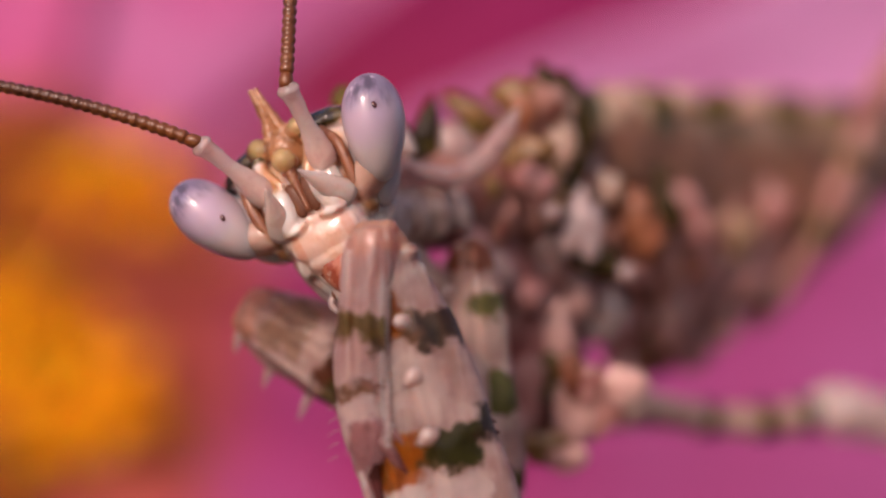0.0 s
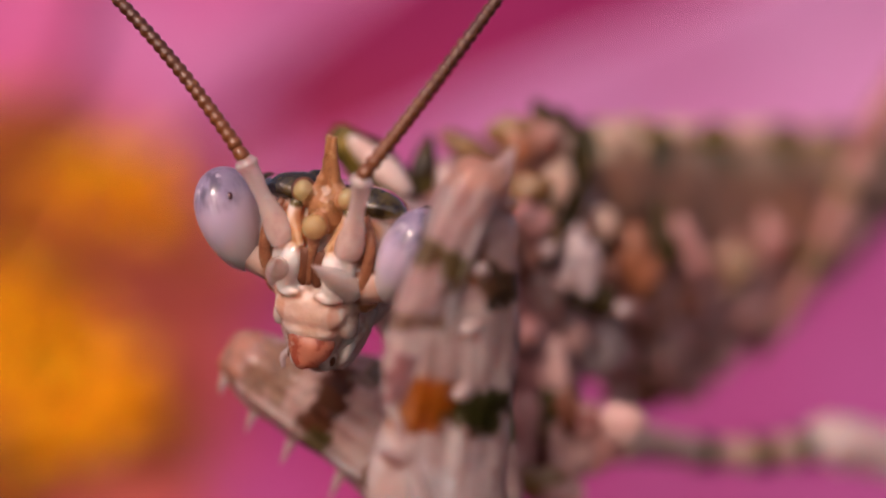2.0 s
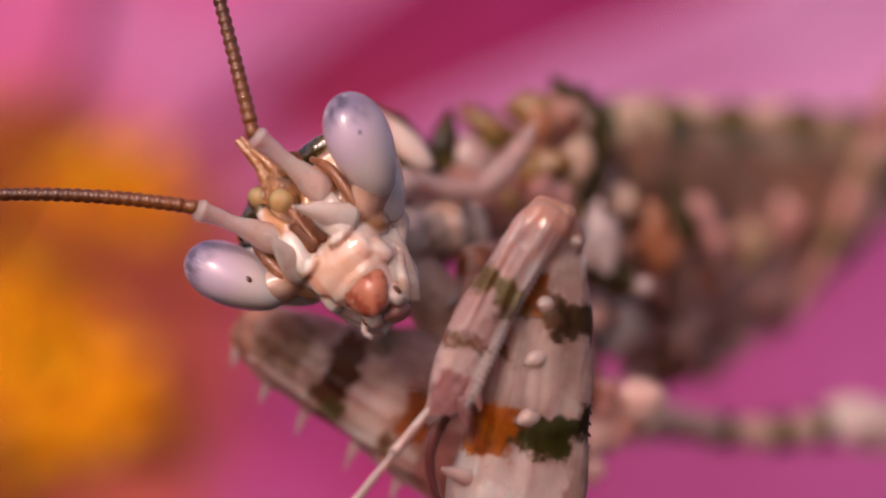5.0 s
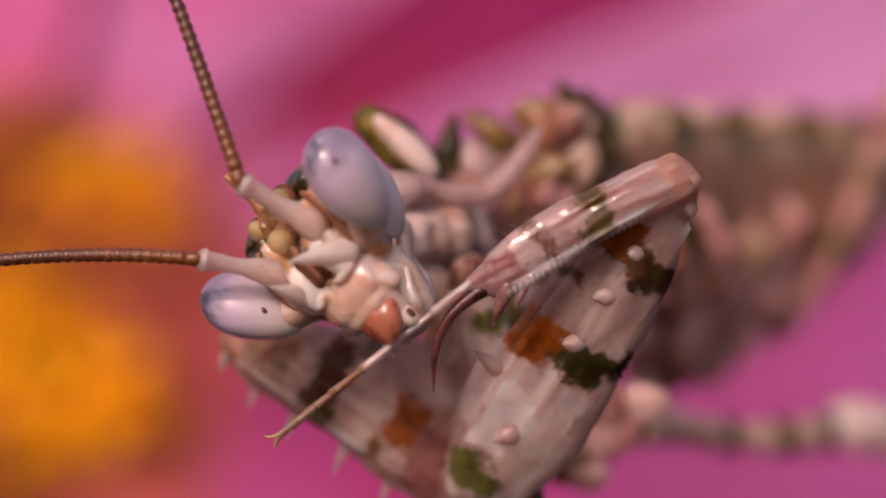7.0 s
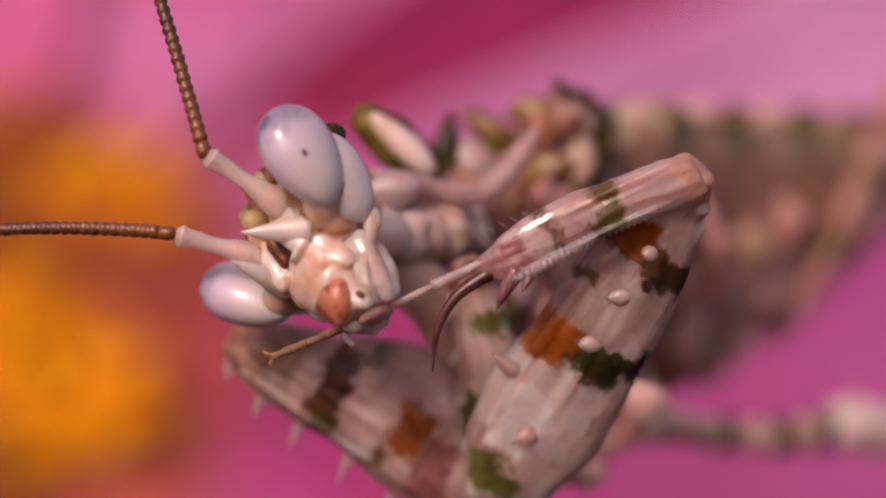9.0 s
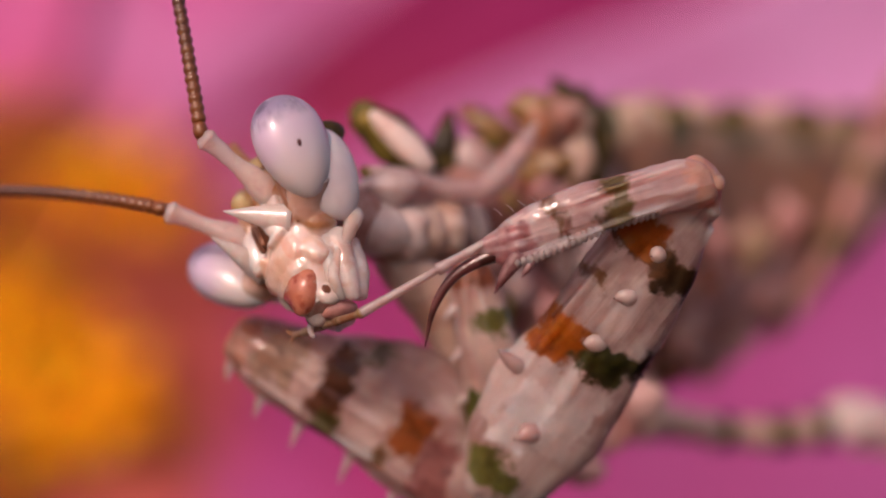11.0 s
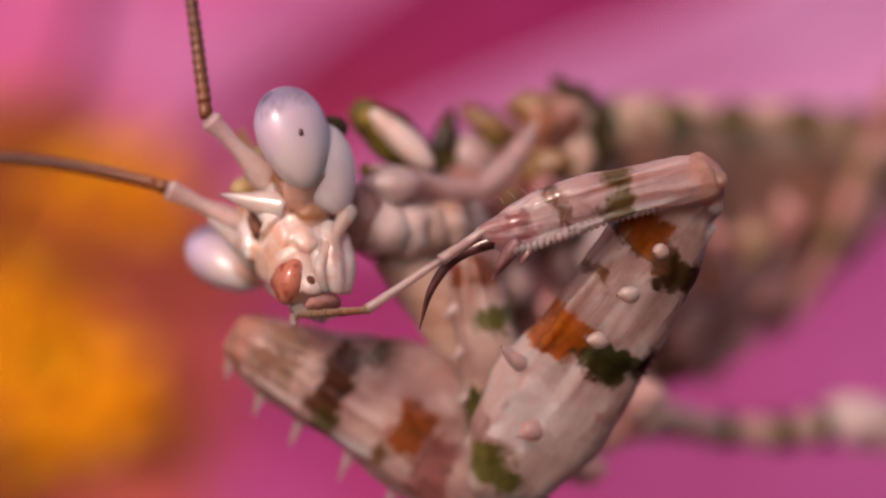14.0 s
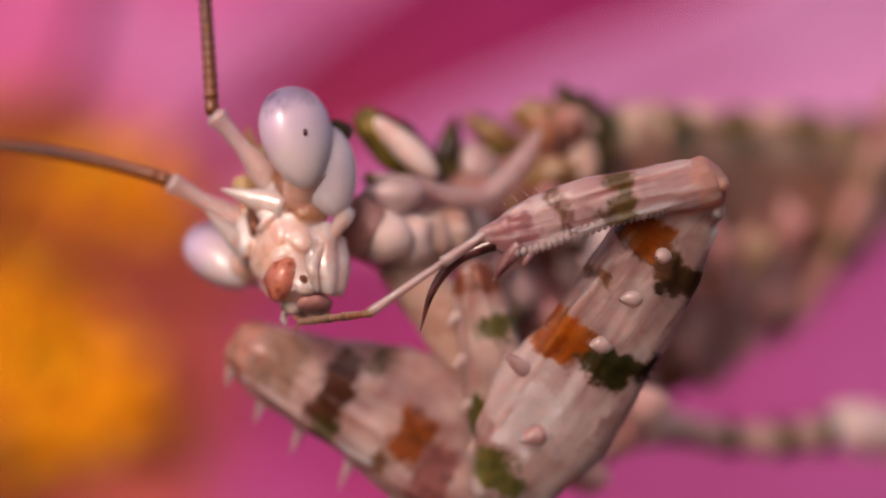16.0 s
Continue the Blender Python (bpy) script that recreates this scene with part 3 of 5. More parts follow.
part("side_horn", tube(B(), [(-7.72, -10.8, 8.89), (-6.84, -10.5, 8.75), (-6.05, -10.1, 8.47), (-5.32, -9.8, 8.4), (-4.64, -9.5, 8.83), (-4.16, -9.2, 9.44), (-3.8, -9, 10.05)],
     (0.10, 0.18, 0.24, 0.27, 0.29, 0.26, 0.07), 16, 6, 0.8), skin_blush, thorax, "upcurved pink horn at the side of the shield")
part("shoulder", egg(B(), (-7.28, -11.0, 8.4), (0.72, 0.35, 0.42), (0, -6, 0), 0.3, rough=0.15), bead_white, thorax)
for k, (x, y, z, rx, rz, tilt, mat) in enumerate([(-4.81, -7.80, 7.85, 0.56, 0.69, 10, skin_amber), (-5.64, -8.60, 7.56, 0.46, 0.82, 20, skin_rose), (-6.33, -9.00, 7.28, 0.68, 0.81, 0, skin_belly), (-4.38, -7.40, 7.29, 0.56, 0.84, 0, skin_belly),
                                                 (-7.25, -10.00, 7.15, 0.80, 0.66, 0, skin_belly),
                                                 (-3.51, -6.2, 4.56, 0.37, 1.07, 5, skin_pale), (-2.73, -6.32, 4.43, 0.4, 1.0, -5, skin_flank), (-2.88, -6.44, 3.36, 0.31, 0.71, 5, skin_olive), (-3.52, -6.56, 3.02, 0.48, 1.0, 0, skin_rose), (-2.25, -6.68, 2.46, 0.62, 0.99, 12, skin_flank), (-1.48, -6.8, 2.61, 0.48, 0.6, 25, skin_rose), (-3.11, -6.92, 1.7, 0.68, 0.45, 0, skin_amber), (-1.99, -7.04, 3.33, 0.48, 0.56, 10, skin_rose), (-2.42, -7.16, 3.62, 0.28, 0.56, 0, skin_dusk), (-2.57, -7.28, 1.45, 0.56, 0.31, -15, skin_flank), (-1.04, -7.4, 3.21, 0.56, 0.48, 30, skin_flank), (-3.98, -7.52, 1.97, 0.42, 0.84, 0, skin_flank), (-4.29, -7.00, 8.56, 0.51, 0.85, 0, skin_rose)]):
    part("lobe", egg(B(), (x, y, z), (rx, min(rx, rz) * 0.4, rz), (0, tilt, 0), 0.3, rough=0.4, seed=k * 5.1 + 1), mat, thorax)

for k, (x, y, z, rx, rz, tilt, mat) in enumerate([(-7.51, -11.00, 7.53, 0.72, 0.66, 8, skin_pale), (-7.02, -10.60, 7.47, 0.75, 0.7, 4, skin_pale), (-6.56, -10.20, 7.44, 0.75, 0.7, -4, skin_neck), (-6.11, -9.80, 7.48, 0.7, 0.7, -8, skin_neck), (-5.78, -9.40, 7.82, 0.30, 0.70, 25, skin_pale),
                                                  (-5.27, -8.80, 7.63, 0.35, 0.60, -20, skin_pale), (-7.68, -11.10, 8.25, 0.18, 0.39, 10, skin_pale), (-4.95, -8.20, 6.81, 0.47, 0.55, 30, skin_rose), (-4.31, -7.60, 6.18, 0.50, 0.61, -20, skin_blush), (-3.58, -6.80, 5.53, 0.57, 0.57, 10, skin_rose), (-2.90, -6.00, 6.58, 0.49, 0.63, 0, skin_blush), (-4.67, -7.80, 5.35, 0.42, 0.69, 10, skin_olive)]):
    part("fold", egg(B(), (x, y, z), (rx, min(rx, rz) * 0.9, rz), (0, tilt, 0), 0.1, rough=0.2, seed=k * 3.3), mat, thorax)

part("left_coxa", tube(B(), [(-7.3, -10.2, 7.0), (-6.75, -10.0, 6.45), (-6.0, -9.8, 5.45), (-5.3, -9.6, 4.2), (-4.9, -9.4, 3.0)], (0.5, 0.68, 0.7, 0.58, 0.5), 22, 6, 0.8, rough=0.12), skin_neck, thorax, "pale brownish root of the folded foreleg")

# walking legs, one stretched out over the petals and one behind the abdomen
mid = part("middle_leg", tube(B(), [(-1.03, -3, 2.54), (0.42, -1.5, 2.22), (1.9, -0.3, 1.91), (3.53, 0.5, 1.79), (4.78, 1.2, 1.85)], (0.66, 0.47, 0.43, 0.45, 0.49), 18, 6, rough=0.12), skin_neck, mantis, "pale banded walking leg")
for x, y, z, r in ((1.81, -0.35, 1.91, 0.52), (3.53, 0.5, 1.79, 0.56), (4.82, 1.2, 1.87, 0.56)):
    part("band", tube(B(), [(x - 0.38, y, z), (x, y, z), (x + 0.38, y, z)], (r * 0.9, r, r * 0.9), 16), skin_black, mid)
part("knee_lobe", tube(B(), [(4.9, 1.2, 1.9), (5.76, 1.6, 2.03), (6.95, 2.2, 1.77), (9.59, 3.5, 1.04)], (0.42, 0.74, 0.73, 0.58), 28, 8, rough=0.3), tooth_white, mid, "white swollen knee lobe")
hind = part("hind_leg", tube(B(), [(3.75, 3, 4.36), (4.66, 3.4, 5.53), (5.78, 4, 7.23), (6.91, 5, 9.41), (7.81, 6, 11.12), (9.95, 8, 13.98)], (0.2, 0.3, 0.4, 0.46, 0.5, 0.56), 16, 6, rough=0.15), skin_belly, mantis, "pale hind leg with olive bands")
for x, y, z, r in ((5.76, 3.9, 7.19, 0.52), (6.86, 4.9, 9.31, 0.54)):
    part("band", egg(B(), (x, y, z), (r * 0.9, r, r)), skin_olive, hind)

# forelegs
RIGHT = femur_material("foreleg_banded", [(-1.9, 0.45, 0.0, 1.4, (0.6, 0.3, 0.21)), (4.3, 1.0, -0.1, 1.6, (0.64, 0.51, 0.49)), (4.9, 0.9, 0.1, 0.5, (0.78, 0.7, 0.7)),
                                          (0.15, 0.3, 0.1, 1.5, (0.13, 0.055, 0.02)), (0.25, 0.34, 1.05, 0.7, (0.06, 0.03, 0.012)), (-0.1, 0.45, -0.5, 0.5, (0.36, 0.09, 0.006)),
                                          (2.9, 0.26, 0.3, 1.0, (0.2, 0.08, 0.014)), (1.35, 0.16, -0.8, 0.45, (0.2, 0.09, 0.04)), (2.85, 0.6, -0.5, 0.55, (0.44, 0.115, 0.006)), (2.75, 0.42, 0.8, 0.6, (0.045, 0.045, 0.008)), (2.3, 0.45, 1.55, 0.35, (0.035, 0.02, 0.009)),
                                          (6.4, 0.35, 0.4, 0.7, (0.15, 0.15, 0.03))])
TIBIA = femur_material("tibia_banded", [(-0.3, 0.4, 0.0, 1.4, (0.56, 0.3, 0.24)), (1.7, 0.28, -0.3, 1.0, (0.14, 0.095, 0.025)), (2.0, 0.18, 0.4, 0.4, (0.13, 0.07, 0.03)), (3.05, 0.12, -0.4, 0.5, (0.2, 0.1, 0.05)),
                                        (2.85, 0.1, 0.1, 0.4, (0.26, 0.11, 0.08)), (4.2, 0.55, 0.3, 0.7, (0.4, 0.19, 0.2))], (0.58, 0.43, 0.42), (0.42, 0.26, 0.26), 0.35, 0.3, 0.06)
LEFT = femur_material("foreleg_patched", [(0.9, 0.6, 0.35, 0.6, (0.4, 0.24, 0.17)), (2.3, 0.42, 0.55, 0.9, (0.12, 0.035, 0.01)), (2.6, 0.35, -0.45, 0.35, (0.12, 0.09, 0.025)), (4.35, 0.5, 0.6, 0.6, (0.34, 0.085, 0.008)),
                                          (4.1, 0.22, -0.35, 0.25, (0.2, 0.09, 0.03)), (5.3, 0.5, 0.0, 0.8, (0.34, 0.13, 0.12)), (2.9, 0.2, 1.7, 0.3, (0.2, 0.14, 0.08)), (-0.2, 0.4, 0.2, 1.0, (0.5, 0.24, 0.17))], (0.6, 0.42, 0.38), (0.44, 0.26, 0.235), 0.06, 0.3)
COXA = femur_material("coxa_banded", [(1.25, 0.28, 0.4, 0.6, (0.13, 0.13, 0.015)), (3.3, 0.45, 0.2, 0.8, (0.12, 0.125, 0.014)), (0.1, 0.3, 0.0, 0.9, (0.26, 0.08, 0.03)), (5.3, 0.3, 0.8, 0.9, (0.1, 0.1, 0.018))], (0.62, 0.47, 0.42), (0.42, 0.26, 0.23))

femur_body = blade(B(), [(-2.15, -0.4, -0.05, 0.1), (-2.05, -0.7, 0.15, 0.35), (-1.6, -0.95, 0.42, 0.5), (-0.9, -1.15, 0.68, 0.52), (0, -1.15, 1.05, 0.52), (1.3, -1.08, 1.42, 0.56), (2.6, -1.0, 1.7, 0.6),
                         (3.7, -1.0, 1.9, 0.6), (5.2, -0.9, 2.0, 0.58), (6.4, -0.4, 1.8, 0.5), (7.2, 0.2, 1.1, 0.4)], wave=0.06)
for x, z, r in ((-0.5, 1.9, 0.2), (0.0, 1.95, 0.2), (-0.85, 1.5, 0.2), (0.35, 1.4, 0.2), (-0.2, 1.8, 0.28)):
    egg(femur_body, (x, -0.2, z), (r, 0.3, r))
tube(femur_body, [(-0.6, -0.3, 1.3), (-0.72, -0.4, -0.8), (-0.62, -0.46, -3), (-0.4, -0.44, -5.5)], (0.06, 0.1, 0.12, 0.1), 10)
tube(femur_body, [(0.05, -0.45, 1.5), (0.1, -0.47, -1.2), (0.35, -0.5, -2.6), (0.55, -0.48, -4.5), (0.7, -0.45, -6)], (0.06, 0.12, 0.18, 0.2, 0.12), 12)
tube(femur_body, [(0.6, -0.3, 1.2), (1.05, -0.36, -1.2), (1.35, -0.38, -3), (1.5, -0.36, -5.4)], (0.05, 0.07, 0.08, 0.07), 10)
femur = part("fore_femur", wrinkle(fused(femur_body, 0.055, 4), 0.03, 1.6, 0.08), RIGHT, mantis, "broad white thigh of the raised foreleg, with orange and olive patches")
for (x, z), (dx, dz), r, ln in (((0, 0), (-0.3, -0.2), 0.19, 0.26), ((0.1, -1.15), (-0.6, -0.5), 0.22, 0.36), ((0.3, -2.4), (-0.6, -0.4), 0.24, 0.42), ((-0.75, -4.0), (-1.6, 0.25), 0.17, 0.62), ((0.5, -5.0), (-0.5, -0.7), 0.24, 0.5)):
    e = V(dx, -0.5, dz).normalized() * ln
    skin_here = skin_blush if ln > 0.45 else spine_white
    spine = part("spine", tube(B(), [(x - e.x * 0.2, -0.3, z - e.z * 0.2), (x, -0.46, z), (x + e.x * 0.55, -0.46 + e.y * 0.6, z + e.z * 0.45), (x + e.x, -0.46 + e.y, z + e.z)], (r * 1.25, r * 1.1, r * 0.8, 0.03), 14, rough=0.3, seed=z), skin_here, femur, "white spine with a black tip")
    part("spine_tip", egg(B(), (x + e.x, -0.46 + e.y, z + e.z), (0.022, 0.022, 0.028)), claw_dark, spine)
for k in range(26):
    z = 1.5 - k * 0.24
    xx = float(np.interp(-z, [-1.6, -0.9, 0, 1.3, 2.6, 3.7, 5.2], [0.4, 0.66, 1.02, 1.39, 1.66, 1.87, 1.97]))
    part("tooth", tube(B(), [(xx - 0.08, 0, z), (xx + 0.01, 0, z - 0.03), (xx + 0.05, 0, z - 0.06)], (0.06, 0.035, 0.01), 8, 2), claw_dark if 4 < k < 8 or 14 < k < 18 else skin_blush, femur)

shin = blade(B(), [(-0.42, -0.2, 0.2, 0.12), (-0.32, -0.5, 0.4, 0.34), (0.2, -0.7, 0.46, 0.42), (1.1, -0.76, 0.34, 0.4), (2.05, -0.78, 0.32, 0.36), (3.2, -0.74, 0.42, 0.32), (3.8, -0.62, 0.47, 0.28), (4.3, -0.45, 0.42, 0.22), (4.75, -0.3, -0.02, 0.14), (4.9, -0.2, -0.1, 0.06)], wave=0.06)
for x0, x1 in ((-0.55, -0.38), (-0.3, -0.22), (-0.05, 0.05), (0.2, 0.3)):
    tube(shin, [(x0, -0.33, -0.1), (x0, -0.36, -1.2), ((x0 + x1) / 2, -0.3, -2.6), (x1, -0.24, -4.1)], (0.04, 0.05, 0.05, 0.04), 10)
tibia = part("fore_tibia", wrinkle(fused(shin, 0.04, 3), 0.02, 2.5, 0.04), TIBIA, mantis, "pinkish translucent shin with olive bands and a saw edge")
for k in range(24):
    z = -0.9 - k * 0.14
    xx = float(np.interp(-z, [1.1, 2.05, 3.2, 3.8, 4.3], [0.34, 0.32, 0.42, 0.47, 0.42]))
    part("tooth", tube(B(), [(xx - 0.2, -0.2, z + 0.02), (xx - 0.08, -0.26, z), (xx + 0.02, -0.22, z - 0.02)], (0.07, 0.085, 0.035), 8, 2), skin_blush, tibia)
for k in range(5):
    z = -3.3 - k * 0.27
    part("bristle", tube(B(), [(-0.68, -0.1, z), (-0.8, -0.13, z - 0.05), (-0.9, -0.15, z - 0.13)], (0.014, 0.01, 0.004), 6, 2), skin_blush, tibia)
part("claw", tube(B(), [(0.05, 0.02, -4.1), (0.08, 0.02, -4.8), (0.25, 0.05, -5.5), (0.75, 0.1, -6.1), (1.5, 0.1, -6.55)], (0.24, 0.16, 0.12, 0.085, 0.012), 14, 5), claw_dark, tibia, "dark curved claw")
part("spur", tube(B(), [(0.2, -0.1, -4.0), (0.5, -0.16, -4.4), (0.85, -0.16, -4.78)], (0.22, 0.14, 0.015), 12), claw_rose, tibia)
part("spur", tube(B(), [(0.36, -0.14, -3.7), (0.55, -0.25, -3.95), (0.68, -0.28, -4.12)], (0.12, 0.08, 0.015), 10), claw_rose, tibia)

def foot_joints(spans):
    bm = B()
    for a, b, r in spans:
        tube(bm, [(0, 0, a), (0, 0, (a * 3 + b) / 4), (0, 0, (a + 3 * b) / 4), (0, 0, b)], (r * 0.8, r * 0.85, r, r * 1.15), 12, 3)
    return bm


tarsus = part("fore_tarsus", foot_joints(((0.3, -1.2, 0.115), (-1.15, -3.1, 0.1))), skin_blush, mantis, "thin jointed foot drawn through the mouth")
for z in (-3.08,):
    part("joint", egg(B(), (0, 0, z), (0.115, 0.115, 0.09)), skin_amber, tarsus)
toe = part("fore_toe", foot_joints(((0, -0.85, 0.09), (-0.8, -1.45, 0.09), (-1.4, -1.95, 0.095), (-1.9, -2.3, 0.08))), skin_toe, mantis, "tip of the jointed foot")
for z in (-0.72, -1.27, -1.77):
    part("joint", egg(B(), (0, 0, z), (0.1, 0.1, 0.07)), skin_amber, toe)
for s in (-1, 1):
    part("foot_hook", tube(B(), [(0, 0, -2.25), (0.1 * s, 0, -2.45), (0.2 * s, 0, -2.52)], (0.05, 0.04, 0.01), 8), horn_brown, toe)

coxa = part("fore_coxa", blade(B(), [(-0.35, -0.2, 0.2, 0.15), (-0.15, -0.45, 0.4, 0.35), (0.4, -0.62, 0.6, 0.48), (1.5, -0.66, 0.75, 0.55), (3.5, -0.66, 0.85, 0.55), (5.4, -0.5, 0.9, 0.5), (6.2, -0.2, 0.5, 0.3)], wave=0.08), COXA, mantis, "white upper foreleg segment with olive bands")
for k in range(5):
    part("tooth", tube(B(), [(-0.5, -0.2, -0.8 - k), (-0.72, -0.3, -0.95 - k), (-0.85, -0.34, -1.05 - k)], (0.16, 0.1, 0.02), 10), spine_white, coxa)

left_body = blade(B(), [(-0.4, -0.1, 0.3, 0.1), (-0.3, -0.4, 0.65, 0.4), (0.4, -0.7, 1.0, 0.65), (1.6, -0.75, 1.45, 0.75), (3.0, -0.74, 2.15, 0.75), (4.0, -0.8, 2.4, 0.75), (5.2, -0.9, 2.1, 0.7), (6.4, -0.7, 0.7, 0.5), (6.8, -0.3, 0.2, 0.3)], wave=0.04)
for x0, x1, r in ((-0.45, -0.55, 0.16), (0.2, 0.3, 0.2), (0.75, 1.3, 0.2)):
    tube(left_body, [(x0, -0.55, -0.2), (x0, -0.68, -1.5), ((x0 + x1) / 2, -0.7, -3.4), (x1, -0.6, -5.2)], (r * 0.3, r * 0.45, r * 0.5, r * 0.3), 10)
left_femur = part("fore_femur", wrinkle(fused(left_body, 0.06, 5), 0.04, 1.8, 0.1), LEFT, mantis, "white folded foreleg thigh with rust and olive patches")
for x, z, ln in ((-0.55, 0.0, 0.3), (-0.68, -1.0, 0.55), (-0.7, -2.1, 0.7), (-0.75, -3.5, 0.7), (-0.85, -4.8, 0.6)):
    part("spine", tube(B(), [(x + 0.15, 0, z), (x - ln * 0.4, -0.05, z - 0.04), (x - ln, -0.1, z - 0.12)], (0.17, 0.09, 0.012), 10), skin_blush, left_femur)

# ---- head, in its own space: x to its left, -y out of the face, z to the crown ----
bm = B()
rows = smooth_path([(-2.75, 0.36, 0.05, 0.6), (-2.4, 0.55, 0.0, 0.8), (-1.8, 0.8, -0.22, 1.0), (-1.2, 1.02, -0.3, 1.1), (-0.6, 1.22, -0.2, 1.2), (0.0, 1.4, -0.05, 1.25), (0.6, 1.55, 0.1, 1.3), (1.0, 1.5, 0.3, 1.25), (1.25, 1.2, 0.5, 1.05)], 5)
rings = []
for r in rows:
    ring = []
    for j in range(36):
        a = 2 * math.pi * j / 36
        x, y = math.cos(a), math.sin(a)
        mid_y, half = (r[2] + r[3]) / 2, (r[3] - r[2]) / 2
        ring.append(V(r[1] * math.copysign(abs(x) ** 0.8, x), mid_y + half * math.copysign(abs(y) ** 0.6, y), r[0]))
    rings.append(ring)
ring_loft(bm, rings)
for s in (-1, 1):
    egg(bm, (0.52 * s, -0.3, -0.62), (0.28, 0.24, 0.58), (0, -12 * s, 0))
    tube(bm, [(0.8 * s, 0.36, -0.78), (1.3 * s, 0.3, -0.7), (1.8 * s, 0.16, -0.5)], (0.52, 0.42, 0.45), 18, 4, 1.2)
    egg(bm, (0.78 * s, -0.15, 0.0), (0.3, 0.28, 0.3))
    egg(bm, (1.0 * s, 0.5, -1.05), (0.34, 0.45, 0.4))
    egg(bm, (0.66 * s, 0.3, -1.5), (0.28, 0.4, 0.6), (0, -20 * s, 0))
    egg(bm, (0.95 * s, 0.55, 0.98), (0.8, 0.5, 0.34), (0, 10 * s, 0), rough=0.2)
    egg(bm, (0.55 * s, 0.75, 1.2), (0.25, 0.25, 0.22))
    tube(bm, [(0.3 * s, -0.3, -0.1), (0.62 * s, -0.12, 0.45), (0.6 * s, -0.02, 0.85)], (0.1, 0.17, 0.16), 12)
    tube(bm, [(0.18 * s, -0.38, -1.05), (0.5 * s, -0.38, -1.12), (0.8 * s, -0.25, -1.05)], (0.08, 0.1, 0.08), 12)
egg(bm, (0, -0.1, -1.45), (0.86, 0.3, 0.5))
egg(bm, (0, -0.02, -1.9), (0.66, 0.3, 0.3))
head = part("head", wrinkle(fused(bm, 0.045, 6), 0.012, 3.0), face, mantis, "glossy peach and white triangular head with an olive-black crown")
pupils = []
for s in (-1, 1):
    ey = part("eye", egg(B(), (0, 0, 0), (0.66, 0.83, 1.2), (0, 0, 0), 0.2, 36, 28), eye_mat, head, "lavender-grey glossy compound eye")
    ey.matrix_basis = pose(0.00209 * s, -0.00006, 0.0001, 12, 22 * s, 0)
    part("eye_back", egg(B(), (1.66 * s, 0.68, -0.3), (0.55, 0.84, 1.12), (22, 24 * s, 0), 0.22, 32, 24), eye_back, head, "smooth pearly back of the eye")
    pup = part("false_pupil", egg(B(), (0, 0, 0), (0.055, 0.03, 0.085)), claw_dark, head, "dark speck that slides over the eye")
    pupils.append(pup)
    part("eye_seam", tube(B(), [(0.98 * s, 0.02, 0.78), (1.2 * s, -0.1, 0.25), (1.2 * s, -0.14, -0.35), (1.12 * s, -0.1, -0.8), (1.0 * s, 0.02, -1.1)], (0.07, 0.13, 0.13, 0.11, 0.05), 12, 5, 0.8, rough=0.15, seed=s), rust_brown, head, "rust-brown seam beside the eye")
    part("crown_tip", egg(B(), (1.9 * s, 1.1, 0.72), (0.26, 0.36, 0.3), rough=0.3, seed=2.0), skin_black, head)
    part("frontal_tooth", tube(B(), [(0.82 * s, 0.0, -0.85), (0.66 * s, -0.5, -0.58), (0.54 * s, -0.85, -0.4), (0.41 * s, -1.27, -0.18)], (0.38, 0.25, 0.15, 0.012), 18, 5, 0.95, rough=0.1), tooth_white, head, "white pointed tooth of the face")
    part("side_ocellus", egg(B(), (0.52 * s, 0.02, 1.04), (0.24, 0.22, 0.26)), ocellus_mat, head, "glassy yellowish side ocellus")
    part("ocellus_rim", egg(B(), (0.54 * s, 0.1, 1.03), (0.3, 0.2, 0.3)), dark_brown, head)
    part("face_pit", egg(B(), (0.18 * s, -0.3, -0.5), (0.2, 0.08, 0.42), (0, 3 * s, 0)), dark_brown, head, "dark brown pit of the face")
    part("mandible", egg(B(), (0.3 * s, 0.4, -2.45), (0.22, 0.32, 0.45), (0, -10 * s, 0), -0.2, rough=0.1), skin_pale, head)
    # dark bead added in place of the shaded slot between lip and jaws
    part("mouth_slot", egg(B(), (0.5 * s, 0.3, -2.62), (0.06, 0.12, 0.13)), dark_brown, head)
    jaw = tube(B(), [(0.84 * s, 0.6, -1.35), (0.7 * s, 0.55, -2.0), (0.5 * s, 0.55, -2.5), (0.36 * s, 0.6, -2.8)], (0.2, 0.22, 0.18, 0.12), 16, 5)
    tube(jaw, [(1.0 * s, 0.85, -1.35), (0.82 * s, 0.82, -2.0), (0.62 * s, 0.85, -2.55), (0.42 * s, 0.9, -2.9)], (0.22, 0.26, 0.22, 0.14), 16, 5)
    tube(jaw, [(0.7 * s, 1.15, -1.5), (0.6 * s, 1.15, -2.2), (0.35 * s, 1.1, -2.8)], (0.3, 0.3, 0.2), 16, 5)
    part("maxilla", wrinkle(fused(jaw, 0.045, 8), 0.02, 3.5), skin_jaw, head, "pearly white mouth part")
    if s > 0:
        palp = tube(B(), [(0.42, 0.62, -2.85), (0.66, 0.45, -2.6), (0.78, 0.5, -2.3), (0.94, 0.78, -1.85), (1.12, 1.05, -1.5), (1.24, 1.28, -1.18), (1.1, 1.4, -1.0)], (0.07, 0.12, 0.13, 0.15, 0.17, 0.21, 0.12), 18, 6)
        part("palp", wrinkle(palp, 0.02, 4.0), skin_jaw, head, "pearly white mouth feeler")
    else:
